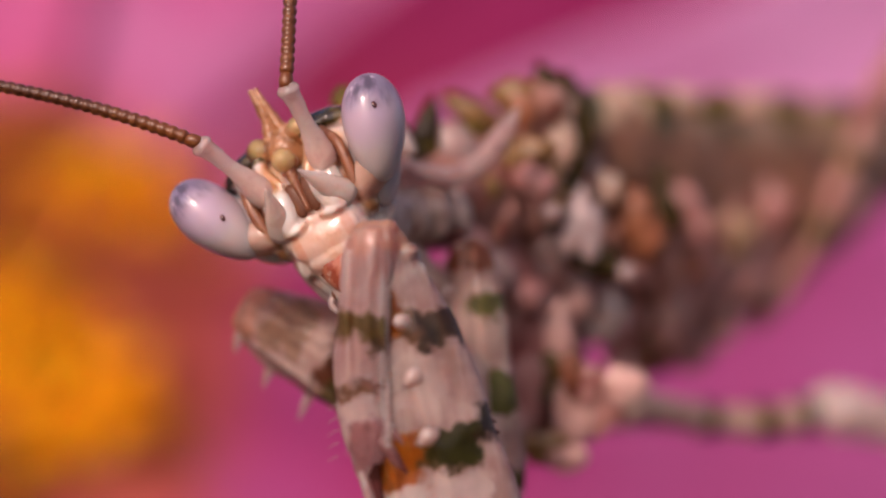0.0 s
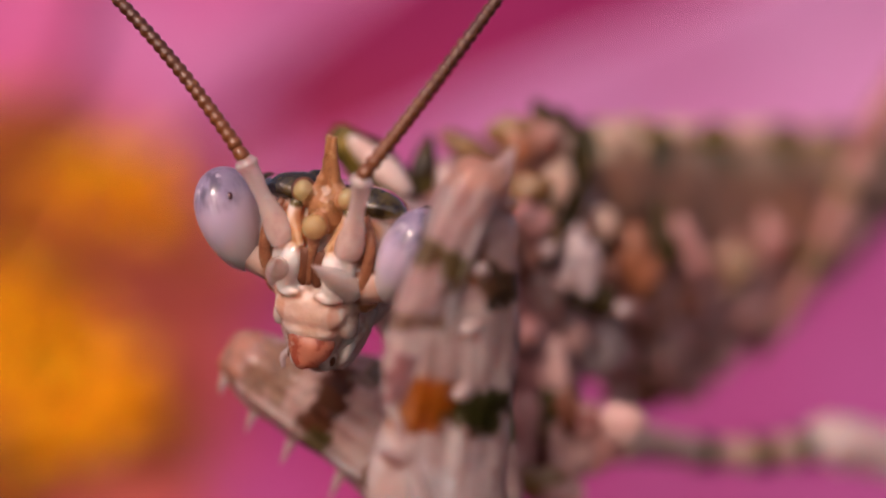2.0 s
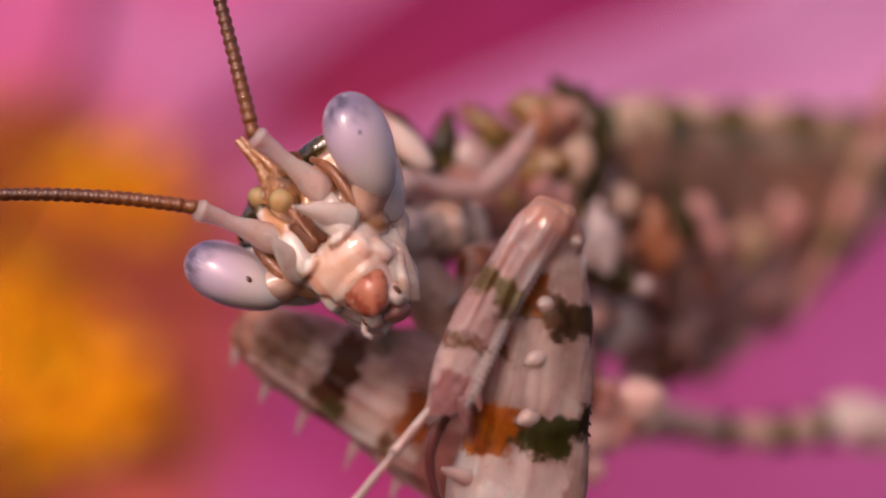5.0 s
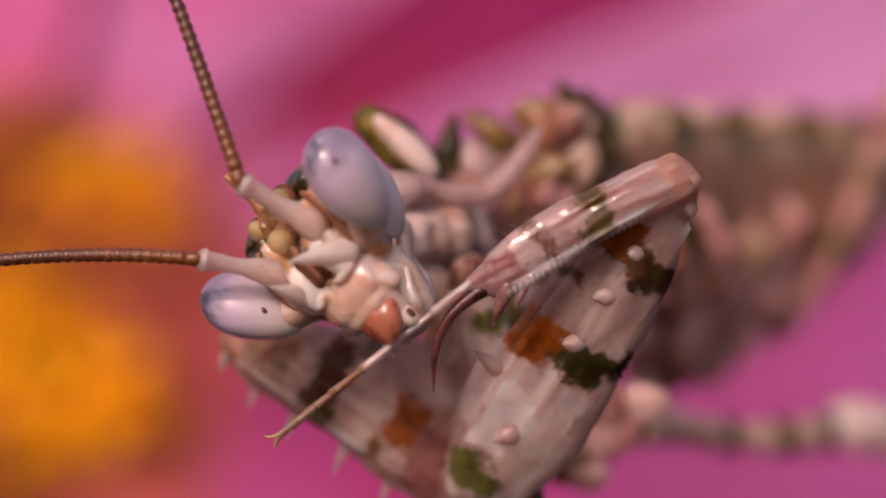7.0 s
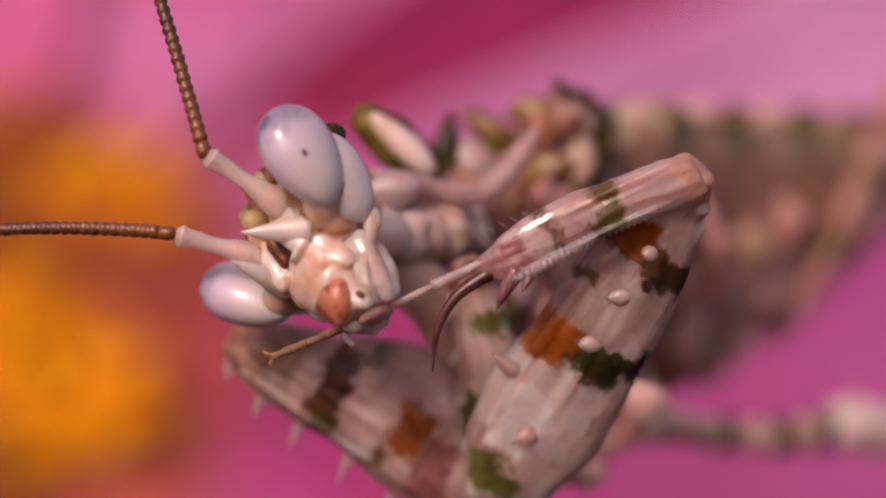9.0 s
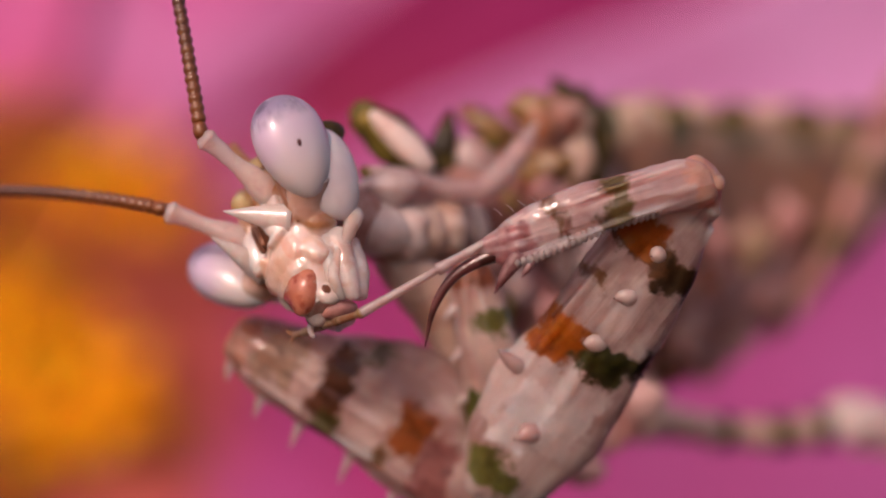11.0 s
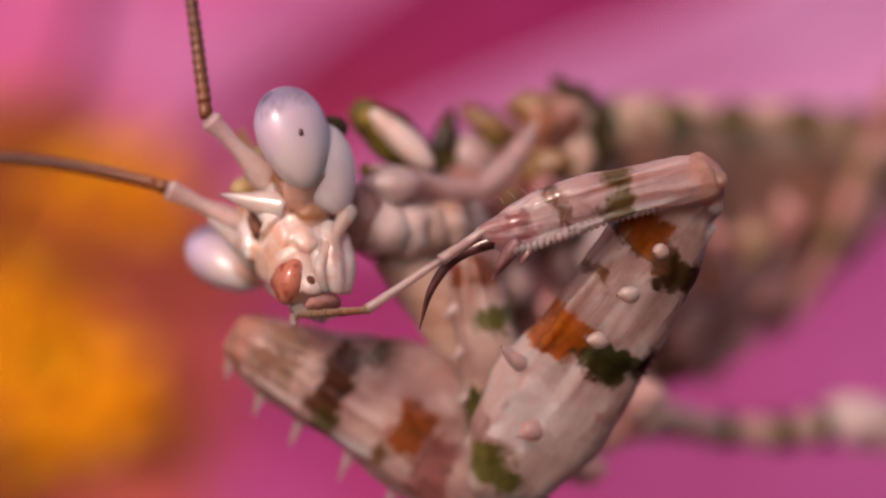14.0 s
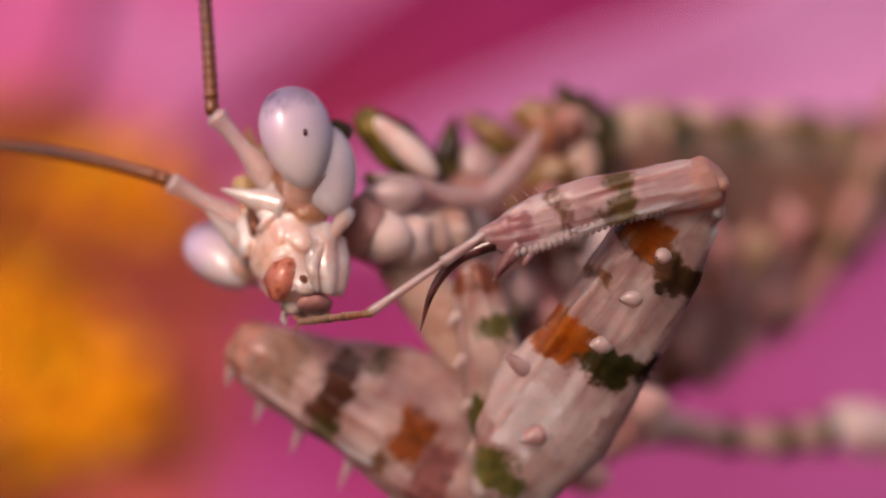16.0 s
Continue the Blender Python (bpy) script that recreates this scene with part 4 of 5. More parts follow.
        part("palp", tube(B(), [(-0.4, 0.4, -2.5), (-0.66, 0.3, -2.75), (-0.6, 0.25, -3.0)], (0.09, 0.08, 0.05), 12), skin_blush, head, "pink mouth feeler")
part("lower_lip", egg(B(), (0, 0.7, -2.85), (0.3, 0.42, 0.18), rough=0.3), skin_rose, head)
part("middle_ocellus", egg(B(), (0, -0.42, 0.42), (0.27, 0.27, 0.27)), ocellus_mat, head, "round glassy middle ocellus")
part("face_ridge", tube(B(), [(0, -0.32, 0.2), (0, -0.35, -0.3), (0, -0.36, -0.86)], (0.15, 0.08, 0.06), 12), rust_brown, head)
for s in (-1, 1):
    plate = tube(B(), [(0.72 * s, -0.14, 0.05), (0.68 * s, -0.22, -0.4), (0.66 * s, -0.14, -0.7), (0.6 * s, 0.0, -0.95)], (0.22, 0.3, 0.28, 0.1), 16, 6, 0.5)
    part("frontal_plate", wrinkle(plate, 0.02, 3.0), tooth_white, head, "white waxy plate beside the brown face pits")
bm = egg(B(), (0, 0.16, 0.68), (0.4, 0.32, 0.6))
for s in (-1, 1):
    tube(bm, [(0.26 * s, 0.2, 0.95), (0.12 * s, 0.15, 1.4), (0.065 * s, 0.06, 1.95), (0.07 * s, 0, 2.36)], (0.26, 0.15, 0.1, 0.05), 12)
    egg(bm, (0.46 * s, 0.08, 0.98), (0.26, 0.24, 0.28))
egg(bm, (0, -0.2, 0.42), (0.26, 0.2, 0.3))
part("crown_horn", wrinkle(fused(bm, 0.03, 3), 0.03, 4.0), horn_brown, head, "forked brown crown horn rising from between the ocelli")
part("labrum", egg(B(), (0, 0.0, -2.27), (0.54, 0.36, 0.56), (-8, 0, 0), 0.2, rough=0.3), labrum_orange, head, "glossy orange lip")


def scape_mesh():
    return wrinkle(tube(B(), [(0, 0, -0.1), (0, 0, 0.25), (0, 0, 0.9), (0, 0, 1.55), (0, 0, 1.78), (0, 0, 1.92)], (0.3, 0.32, 0.185, 0.2, 0.25, 0.15), 24, 10, 0.9, rough=0.14), 0.02, 4.0)


def flagellum_mesh(arc):
    bm, n = B(), 46
    tube(bm, [(0, 0, -0.08), (0, 0, 0.1), (0, 0, 0.28)], (0.13, 0.165, 0.12), 12, 2)
    rings = []
    for i in range(n * 4 + 1):
        q = i / 4
        z = 0.25 + q * 0.225
        r = (0.158 - 0.0011 * q) * (0.8 + 0.28 * abs(math.sin(math.pi * q)))
        bend = arc * (z * z - 4 * z)
        rings.append([V(r * math.cos(2 * math.pi * j / 12) + bend, r * math.sin(2 * math.pi * j / 12), z) for j in range(12)])
    return ring_loft(bm, rings)


left_scape = part("scape", scape_mesh(), skin_scape, head, "pale translucent foot of the antenna")
right_scape = part("scape", scape_mesh(), skin_scape, head, "pale translucent foot of the antenna")
left_flagellum = part("flagellum", flagellum_mesh(0.02), antenna_mat, head, "brown beaded antenna")
right_flagellum = part("flagellum", flagellum_mesh(0.004), antenna_mat, head, "brown beaded antenna")


def motions():
    walk(mantis, [
        (0, pose(0.005598, 0.014000, -0.006698, 0.0, -0.0, 0.0)), (0.5, pose(0.005511, 0.014000, -0.006756, 0.0, -0.0, 0.0)), (1, pose(0.005296, 0.014000, -0.006928, 0.0, -0.0, 0.0)),
        (1.2, pose(0.005353, 0.014000, -0.007043, 0.0, -0.0, 0.0)), (1.3, pose(0.005454, 0.014000, -0.007259, 0.0, -0.0, 0.0)), (1.4, pose(0.005598, 0.014000, -0.007532, 0.0, -0.0, 0.0)),
        (1.5, pose(0.005684, 0.014000, -0.007618, 0.0, -0.0, 0.0)), (2, pose(0.005511, 0.014000, -0.007632, 0.0, -0.0, 0.0)), (2.5, pose(0.006101, 0.014000, -0.007445, 0.0, -0.0, 0.0)),
        (3, pose(0.006129, 0.014000, -0.006914, 0.0, -0.0, 0.0)), (3.5, pose(0.005928, 0.014000, -0.006741, 0.0, -0.0, 0.0)), (4, pose(0.005885, 0.014000, -0.006971, 0.0, -0.0, 0.0)),
        (4.2, pose(0.005899, 0.014000, -0.007029, 0.0, -0.0, 0.0)), (6.3, pose(0.006129, 0.014000, -0.007043, 0.0, -0.0, 0.0)), (6.5, pose(0.006129, 0.014000, -0.007072, 0.0, -0.0, 0.0)),
        (7, pose(0.006129, 0.014000, -0.007158, 0.0, -0.0, 0.0)), (8, pose(0.006072, 0.014000, -0.007144, 0.0, -0.0, 0.0)), (9, pose(0.006057, 0.014000, -0.007115, 0.0, -0.0, 0.0)),
        (11.5, pose(0.006014, 0.014000, -0.007029, 0.0, -0.0, 0.0)), (12.5, pose(0.006000, 0.014000, -0.007000, 0.0, -0.0, 0.0)), (13.5, pose(0.006029, 0.014000, -0.007014, 0.0, -0.0, 0.0)),
        (15, pose(0.006086, 0.014000, -0.007014, 0.0, -0.0, 0.0)), (15.5, pose(0.006129, 0.014000, -0.007115, 0.0, -0.0, 0.0)), (16, pose(0.006129, 0.014000, -0.007216, 0.0, -0.0, 0.0)),
    ])
    walk(head, [
        (0, pose(-0.008795, -0.013060, 0.008232, -6.5, -29.2, -13.1)), (0.5, pose(-0.008812, -0.013711, 0.008328, -12.4, -35.2, -11.3)), (1, pose(-0.008790, -0.014455, 0.008239, -8.4, -21.6, -13.9)),
        (1.1, pose(-0.008851, -0.014485, 0.008174, -1.4, -17.2, -21.7)), (1.2, pose(-0.009099, -0.014279, 0.007915, 4.0, -7.8, -27.2)), (1.4, pose(-0.008872, -0.013741, 0.007428, 9.1, 14.7, -31.1)),
        (1.5, pose(-0.009034, -0.013654, 0.007540, 11.6, 18.2, -22.4)), (1.6, pose(-0.008827, -0.013674, 0.007699, 7.4, 21.9, -21.6)), (1.9, pose(-0.008426, -0.014207, 0.007823, 10.1, 13.9, -12.8)),
        (2, pose(-0.008155, -0.014281, 0.007765, 10.2, 11.5, -18.7)), (2.5, pose(-0.007913, -0.014514, 0.007531, 5.6, -1.1, -14.0)), (2.8, pose(-0.007979, -0.014599, 0.007657, 7.3, 0.0, -6.2)),
        (3, pose(-0.008451, -0.014385, 0.007956, -0.4, -13.0, -9.8)), (3.5, pose(-0.008904, -0.013917, 0.008041, -10.2, -39.2, -15.1)), (4, pose(-0.008969, -0.013760, 0.008280, -12.7, -42.8, -14.0)),
        (4.2, pose(-0.009106, -0.013739, 0.008240, -15.8, -40.9, -11.4)), (6.3, pose(-0.008941, -0.014437, 0.007054, 25.6, -40.8, -46.3)), (6.5, pose(-0.008941, -0.014437, 0.007054, 25.6, -40.8, -46.3)),
        (7, pose(-0.009096, -0.014437, 0.007174, 25.6, -40.8, -46.3)), (7.5, pose(-0.009243, -0.014242, 0.007199, 7.9, -48.2, -36.6)), (8, pose(-0.009327, -0.014097, 0.007248, 6.6, -48.3, -40.1)),
        (8.5, pose(-0.009502, -0.013977, 0.007455, 15.7, -42.7, -53.7)), (9, pose(-0.009609, -0.013775, 0.007501, 13.9, -46.1, -61.3)), (9.2, pose(-0.009701, -0.013686, 0.007582, 12.9, -46.4, -62.0)),
        (11.5, pose(-0.009969, -0.012407, 0.007753, 0.2, -42.4, -58.0)), (12, pose(-0.009998, -0.012166, 0.007778, -1.1, -42.1, -57.2)), (12.5, pose(-0.010060, -0.011946, 0.007853, -5.6, -41.8, -53.6)),
        (13, pose(-0.010080, -0.011863, 0.007906, -5.4, -40.7, -55.4)), (13.5, pose(-0.010092, -0.011792, 0.007971, -5.4, -40.4, -56.2)), (14, pose(-0.010114, -0.011748, 0.008018, -5.1, -40.3, -56.6)),
        (14.5, pose(-0.010136, -0.011698, 0.008077, -5.2, -40.1, -56.1)), (15, pose(-0.010154, -0.011666, 0.008088, -5.8, -40.1, -55.7)), (15.5, pose(-0.010224, -0.011587, 0.008244, -8.6, -40.2, -54.8)),
        (16, pose(-0.010229, -0.011505, 0.008258, -10.6, -39.5, -54.1)),
    ])
    walk(left_scape, [
        (0, pose(-0.000781, -0.000214, 0.000023, -33.2, 23.2, -173.9)), (0.5, pose(-0.000781, -0.000214, 0.000023, -29.1, 20.5, -177.5)), (1, pose(-0.000781, -0.000214, 0.000023, -31.5, 25.7, -173.2)),
        (1.2, pose(-0.000781, -0.000214, 0.000023, -25.2, 27.3, -153.0)), (1.4, pose(-0.000781, -0.000214, 0.000023, -20.3, 47.4, -131.4)), (1.5, pose(-0.000781, -0.000214, 0.000023, -23.2, 37.6, -143.5)),
        (1.6, pose(-0.000781, -0.000214, 0.000023, -22.0, 42.4, -145.4)), (1.9, pose(-0.000781, -0.000214, 0.000023, -17.3, 36.5, -157.4)), (2, pose(-0.000781, -0.000214, 0.000023, 0.7, 31.9, -152.7)),
        (2.5, pose(-0.000781, -0.000214, 0.000023, -36.6, 17.9, -164.3)), (2.8, pose(-0.000781, -0.000214, 0.000023, -29.9, 22.5, -170.8)), (3, pose(-0.000781, -0.000214, 0.000023, -34.8, 23.2, -171.6)),
        (3.5, pose(-0.000781, -0.000214, 0.000023, -46.0, 20.7, -175.3)), (4, pose(-0.000781, -0.000214, 0.000023, -43.6, 19.6, -177.2)), (4.2, pose(-0.000781, -0.000214, 0.000023, -49.7, 21.1, 179.9)),
        (6.3, pose(-0.000781, -0.000214, 0.000023, -33.6, 31.7, -151.1)), (7, pose(-0.000781, -0.000214, 0.000023, -33.6, 31.7, -151.1)), (7.3, pose(-0.000781, -0.000214, 0.000023, -3.6, 31.2, -160.6)),
        (7.8, pose(-0.000781, -0.000214, 0.000023, -49.3, 28.6, -165.8)), (8, pose(-0.000781, -0.000214, 0.000023, -48.6, 28.8, -165.8)), (8.3, pose(-0.000781, -0.000214, 0.000023, -41.8, 30.2, -158.9)),
        (8.5, pose(-0.000781, -0.000214, 0.000023, -34.1, 31.1, -154.3)), (8.8, pose(-0.000781, -0.000214, 0.000023, -39.7, 30.5, -154.7)), (9, pose(-0.000781, -0.000214, 0.000023, -44.0, 30.0, -154.9)),
        (9.2, pose(-0.000781, -0.000214, 0.000023, -45.9, 30.9, -155.8)), (11.5, pose(-0.000781, -0.000214, 0.000023, -51.5, 32.9, -157.0)), (12.5, pose(-0.000781, -0.000214, 0.000023, -53.5, 32.4, -159.7)),
        (14, pose(-0.000781, -0.000214, 0.000023, -53.3, 33.3, -156.6)), (14.5, pose(-0.000781, -0.000214, 0.000023, -53.3, 33.1, -156.5)), (16, pose(-0.000781, -0.000214, 0.000023, -55.8, 32.7, -157.6)),
    ])
    walk(left_flagellum, [
        (0, pose(-0.001293, -0.001315, 0.001485, -10.7, 44.6, 178.8)), (0.5, pose(-0.001322, -0.001163, 0.001581, -18.1, 43.2, 171.2)), (1, pose(-0.001363, -0.001282, 0.001483, -11.0, 45.0, 179.7)),
        (1.2, pose(-0.001117, -0.001291, 0.001551, 7.5, 50.7, -153.0)), (1.4, pose(-0.001154, -0.001635, 0.001230, 26.7, 38.0, -136.4)), (1.5, pose(-0.001192, -0.001449, 0.001405, 32.6, 45.8, -138.6)),
        (1.6, pose(-0.001355, -0.001473, 0.001323, 29.3, 45.3, -143.9)), (1.9, pose(-0.001561, -0.001151, 0.001482, 26.0, 43.2, -154.8)), (2, pose(-0.001685, -0.000652, 0.001637, 26.7, 44.5, -147.7)),
        (2.5, pose(-0.000926, -0.001433, 0.001475, 13.4, 42.9, -161.1)), (2.8, pose(-0.001253, -0.001249, 0.001545, 17.3, 42.2, -167.2)), (3, pose(-0.001231, -0.001375, 0.001457, 2.1, 45.4, -173.1)),
        (3.5, pose(-0.001134, -0.001615, 0.001257, -18.9, 41.8, 174.0)), (4, pose(-0.001177, -0.001545, 0.001320, -20.9, 39.2, 171.9)), (4.2, pose(-0.001225, -0.001662, 0.001168, -23.2, 41.1, 167.6)),
        (6.3, pose(-0.001001, -0.001537, 0.001370, -2.2, 43.1, -153.4)), (7, pose(-0.001001, -0.001537, 0.001370, -2.2, 43.1, -153.4)), (7.3, pose(-0.001668, -0.000651, 0.001646, -11.8, 42.1, -165.1)),
        (7.8, pose(-0.001004, -0.001757, 0.001110, -20.3, 40.2, -172.8)), (8, pose(-0.001018, -0.001746, 0.001123, -22.1, 39.9, -173.0)), (8.3, pose(-0.000987, -0.001653, 0.001248, -22.2, 42.4, -167.0)),
        (8.5, pose(-0.001053, -0.001536, 0.001378, -22.1, 44.0, -162.9)), (8.8, pose(-0.000939, -0.001687, 0.001335, -28.6, 42.6, -164.9)), (9, pose(-0.000843, -0.001798, 0.001284, -32.9, 41.5, -166.1)),
        (9.2, pose(-0.000840, -0.001777, 0.001188, -34.7, 41.2, -166.6)), (11.5, pose(-0.000794, -0.001897, 0.001055, -25.7, 43.3, -171.2)), (12.5, pose(-0.000821, -0.001901, 0.001004, -28.3, 43.0, -175.1)),
        (14, pose(-0.000748, -0.001917, 0.001006, -29.2, 43.8, -172.2)), (14.5, pose(-0.000740, -0.001922, 0.001013, -28.8, 43.8, -172.2)), (16, pose(-0.000713, -0.001943, 0.000951, -33.7, 43.9, -176.1)),
    ])
    walk(right_scape, [
        (0, pose(0.000781, -0.000214, 0.000023, -34.5, -1.1, -168.1)), (0.5, pose(0.000781, -0.000214, 0.000023, -33.3, -0.1, -170.2)), (1, pose(0.000781, -0.000214, 0.000023, -35.6, 5.1, -167.9)),
        (1.2, pose(0.000781, -0.000214, 0.000023, -6.6, 8.3, -153.0)), (1.4, pose(0.000781, -0.000214, 0.000023, -29.0, 16.7, -144.0)), (1.5, pose(0.000781, -0.000214, 0.000023, -20.9, 20.5, -150.8)),
        (1.6, pose(0.000781, -0.000214, 0.000023, -27.9, 19.7, -153.9)), (1.9, pose(0.000781, -0.000214, 0.000023, -26.5, 1.6, -166.8)), (2, pose(0.000781, -0.000214, 0.000023, -20.2, -4.2, -162.2)),
        (2.5, pose(0.000781, -0.000214, 0.000023, -30.5, -1.1, -166.1)), (2.8, pose(0.000781, -0.000214, 0.000023, -12.5, 3.0, -173.4)), (3, pose(0.000781, -0.000214, 0.000023, -33.7, 0.0, -170.5)),
        (3.5, pose(0.000781, -0.000214, 0.000023, -36.4, 0.3, -167.7)), (4, pose(0.000781, -0.000214, 0.000023, -35.1, 3.2, -170.3)), (4.2, pose(0.000781, -0.000214, 0.000023, -40.9, 7.4, -173.9)),
        (6.3, pose(0.000781, -0.000214, 0.000023, -25.9, 12.5, -148.1)), (7, pose(0.000781, -0.000214, 0.000023, -25.9, 12.5, -148.1)), (7.3, pose(0.000781, -0.000214, 0.000023, -33.5, 14.0, -155.3)),
        (7.8, pose(0.000781, -0.000214, 0.000023, -33.8, 14.6, -159.3)), (8, pose(0.000781, -0.000214, 0.000023, -31.1, 14.8, -158.7)), (8.3, pose(0.000781, -0.000214, 0.000023, -30.7, 15.5, -151.7)),
        (8.5, pose(0.000781, -0.000214, 0.000023, -30.6, 15.8, -146.9)), (8.8, pose(0.000781, -0.000214, 0.000023, -35.8, 14.8, -145.1)), (9, pose(0.000781, -0.000214, 0.000023, -39.0, 14.2, -143.8)),
        (9.2, pose(0.000781, -0.000214, 0.000023, -50.5, 14.4, -143.5)), (11.5, pose(0.000781, -0.000214, 0.000023, -45.6, 18.1, -143.4)), (12.5, pose(0.000781, -0.000214, 0.000023, -47.0, 17.7, -145.5)),
        (14, pose(0.000781, -0.000214, 0.000023, -46.6, 18.0, -141.7)), (14.5, pose(0.000781, -0.000214, 0.000023, -46.4, 17.6, -141.7)), (16, pose(0.000781, -0.000214, 0.000023, -48.7, 18.2, -142.4)),
    ])
    walk(right_flagellum, [
        (0, pose(0.001031, -0.001261, 0.001590, 3.2, -27.4, -161.6)), (0.5, pose(0.000962, -0.001243, 0.001611, -2.5, -27.6, -160.0)), (1, pose(0.000879, -0.001324, 0.001562, 2.5, -19.5, -161.9)),
        (1.2, pose(0.000635, -0.000536, 0.001914, 13.3, -18.5, -153.0)), (1.4, pose(0.000934, -0.001239, 0.001614, 24.1, -26.7, -156.7)), (1.5, pose(0.000568, -0.001110, 0.001684, 26.0, -27.1, -167.0)),
        (1.6, pose(0.000665, -0.001263, 0.001605, 22.3, -23.9, -166.0)), (1.9, pose(0.000927, -0.001050, 0.001725, 21.4, -23.1, -172.8)), (2, pose(0.001105, -0.000797, 0.001801, 22.6, -28.5, -168.6)),
        (2.5, pose(0.001044, -0.001143, 0.001658, 14.6, -25.2, -168.5)), (2.8, pose(0.000733, -0.000635, 0.001875, 18.5, -20.3, -176.5)), (3, pose(0.000955, -0.001255, 0.001604, 10.7, -25.6, -169.2)),
        (3.5, pose(0.001015, -0.001316, 0.001554, -5.9, -28.0, -156.8)), (4, pose(0.000880, -0.001305, 0.001576, -9.6, -28.5, -156.4)), (4.2, pose(0.000729, -0.001470, 0.001448, -11.0, -22.6, -160.5)),
        (6.3, pose(0.000904, -0.001114, 0.001692, 0.1, -26.2, -142.9)), (7, pose(0.000904, -0.001114, 0.001692, 0.1, -26.2, -142.9)), (7.3, pose(0.000871, -0.001327, 0.001561, -7.4, -23.4, -145.3)),
        (7.8, pose(0.000783, -0.001343, 0.001552, -14.8, -22.7, -144.0)), (8, pose(0.000750, -0.001289, 0.001608, -16.3, -22.3, -142.3)), (8.3, pose(0.000858, -0.001305, 0.001640, -14.8, -21.3, -136.0)),
        (8.5, pose(0.000943, -0.001311, 0.001659, -13.8, -20.6, -131.9)), (8.8, pose(0.001105, -0.001393, 0.001568, -18.7, -19.1, -127.6)), (9, pose(0.001209, -0.001435, 0.001506, -22.1, -18.9, -124.1)),
        (9.2, pose(0.001412, -0.001570, 0.001194, -23.2, -18.2, -123.0)), (11.5, pose(0.001272, -0.001588, 0.001321, -24.6, -12.4, -121.5)), (12.5, pose(0.001266, -0.001646, 0.001316, -25.1, -10.6, -124.1)),
        (14, pose(0.001348, -0.001615, 0.001327, -23.7, -9.2, -121.4)), (14.5, pose(0.001348, -0.001602, 0.001333, -23.3, -9.5, -121.6)), (16, pose(0.001364, -0.001635, 0.001259, -25.2, -8.5, -120.9)),
    ])
    walk(femur, [
        (0, pose(-0.006453, -0.015200, 0.005202, 0.0, -7.9, 0.0)), (0.5, pose(-0.005737, -0.015200, 0.005295, -1.6, -5.8, 15.1)), (1, pose(-0.004595, -0.015200, 0.006239, -2.4, -3.2, 36.1)),
        (1.2, pose(-0.004654, -0.016000, 0.006752, -3.0, -2.7, 48.1)), (1.5, pose(-0.005274, -0.017000, 0.007743, -0.9, -0.5, 60.0)), (1.7, pose(-0.005163, -0.017300, 0.007635, 3.3, 2.3, 55.1)),
        (2, pose(-0.004969, -0.017300, 0.007282, 6.2, 12.6, 26.7)), (2.5, pose(-0.006378, -0.016400, 0.006695, 3.8, 9.3, 22.3)), (2.8, pose(-0.006941, -0.015600, 0.006644, 1.6, 8.4, 10.7)),
        (3, pose(-0.007269, -0.015200, 0.005916, 0.2, 3.0, 3.0)), (3.5, pose(-0.006142, -0.015200, 0.005233, -0.1, -2.0, 2.6)), (4, pose(-0.005553, -0.015200, 0.005463, -0.0, -1.0, 2.2)),
        (4.2, pose(-0.005126, -0.015100, 0.005481, 0.0, -0.0, 2.0)), (5.2, pose(-0.003584, -0.014500, 0.006143, 10.1, 17.9, 5.1)), (6.3, pose(-0.002101, -0.013700, 0.007068, 23.9, 36.1, 9.9)),
        (6.5, pose(-0.002052, -0.013700, 0.007109, 24.0, 36.6, 10.0)), (7, pose(-0.001941, -0.013700, 0.007232, 23.8, 35.7, 9.9)), (7.5, pose(-0.001829, -0.013600, 0.007212, 23.5, 34.5, 9.7)),
        (8, pose(-0.001727, -0.013600, 0.007242, 23.4, 33.8, 9.6)), (8.5, pose(-0.001648, -0.013500, 0.007240, 23.4, 33.6, 9.6)), (9, pose(-0.001543, -0.013500, 0.007189, 23.6, 34.6, 9.7)),
        (11.5, pose(-0.001314, -0.013500, 0.007090, 24.0, 36.6, 10.0)), (12.5, pose(-0.001300, -0.013500, 0.007062, 24.0, 36.6, 10.0)), (13.5, pose(-0.001242, -0.013500, 0.007113, 24.0, 36.6, 10.0)),
        (14, pose(-0.001280, -0.013500, 0.007132, 24.0, 36.5, 10.0)), (14.5, pose(-0.001318, -0.013500, 0.007150, 23.9, 36.4, 10.0)), (15.5, pose(-0.001331, -0.013500, 0.007226, 23.9, 36.1, 9.9)),
        (16, pose(-0.001318, -0.013500, 0.007240, 23.9, 36.1, 9.9)),
    ])
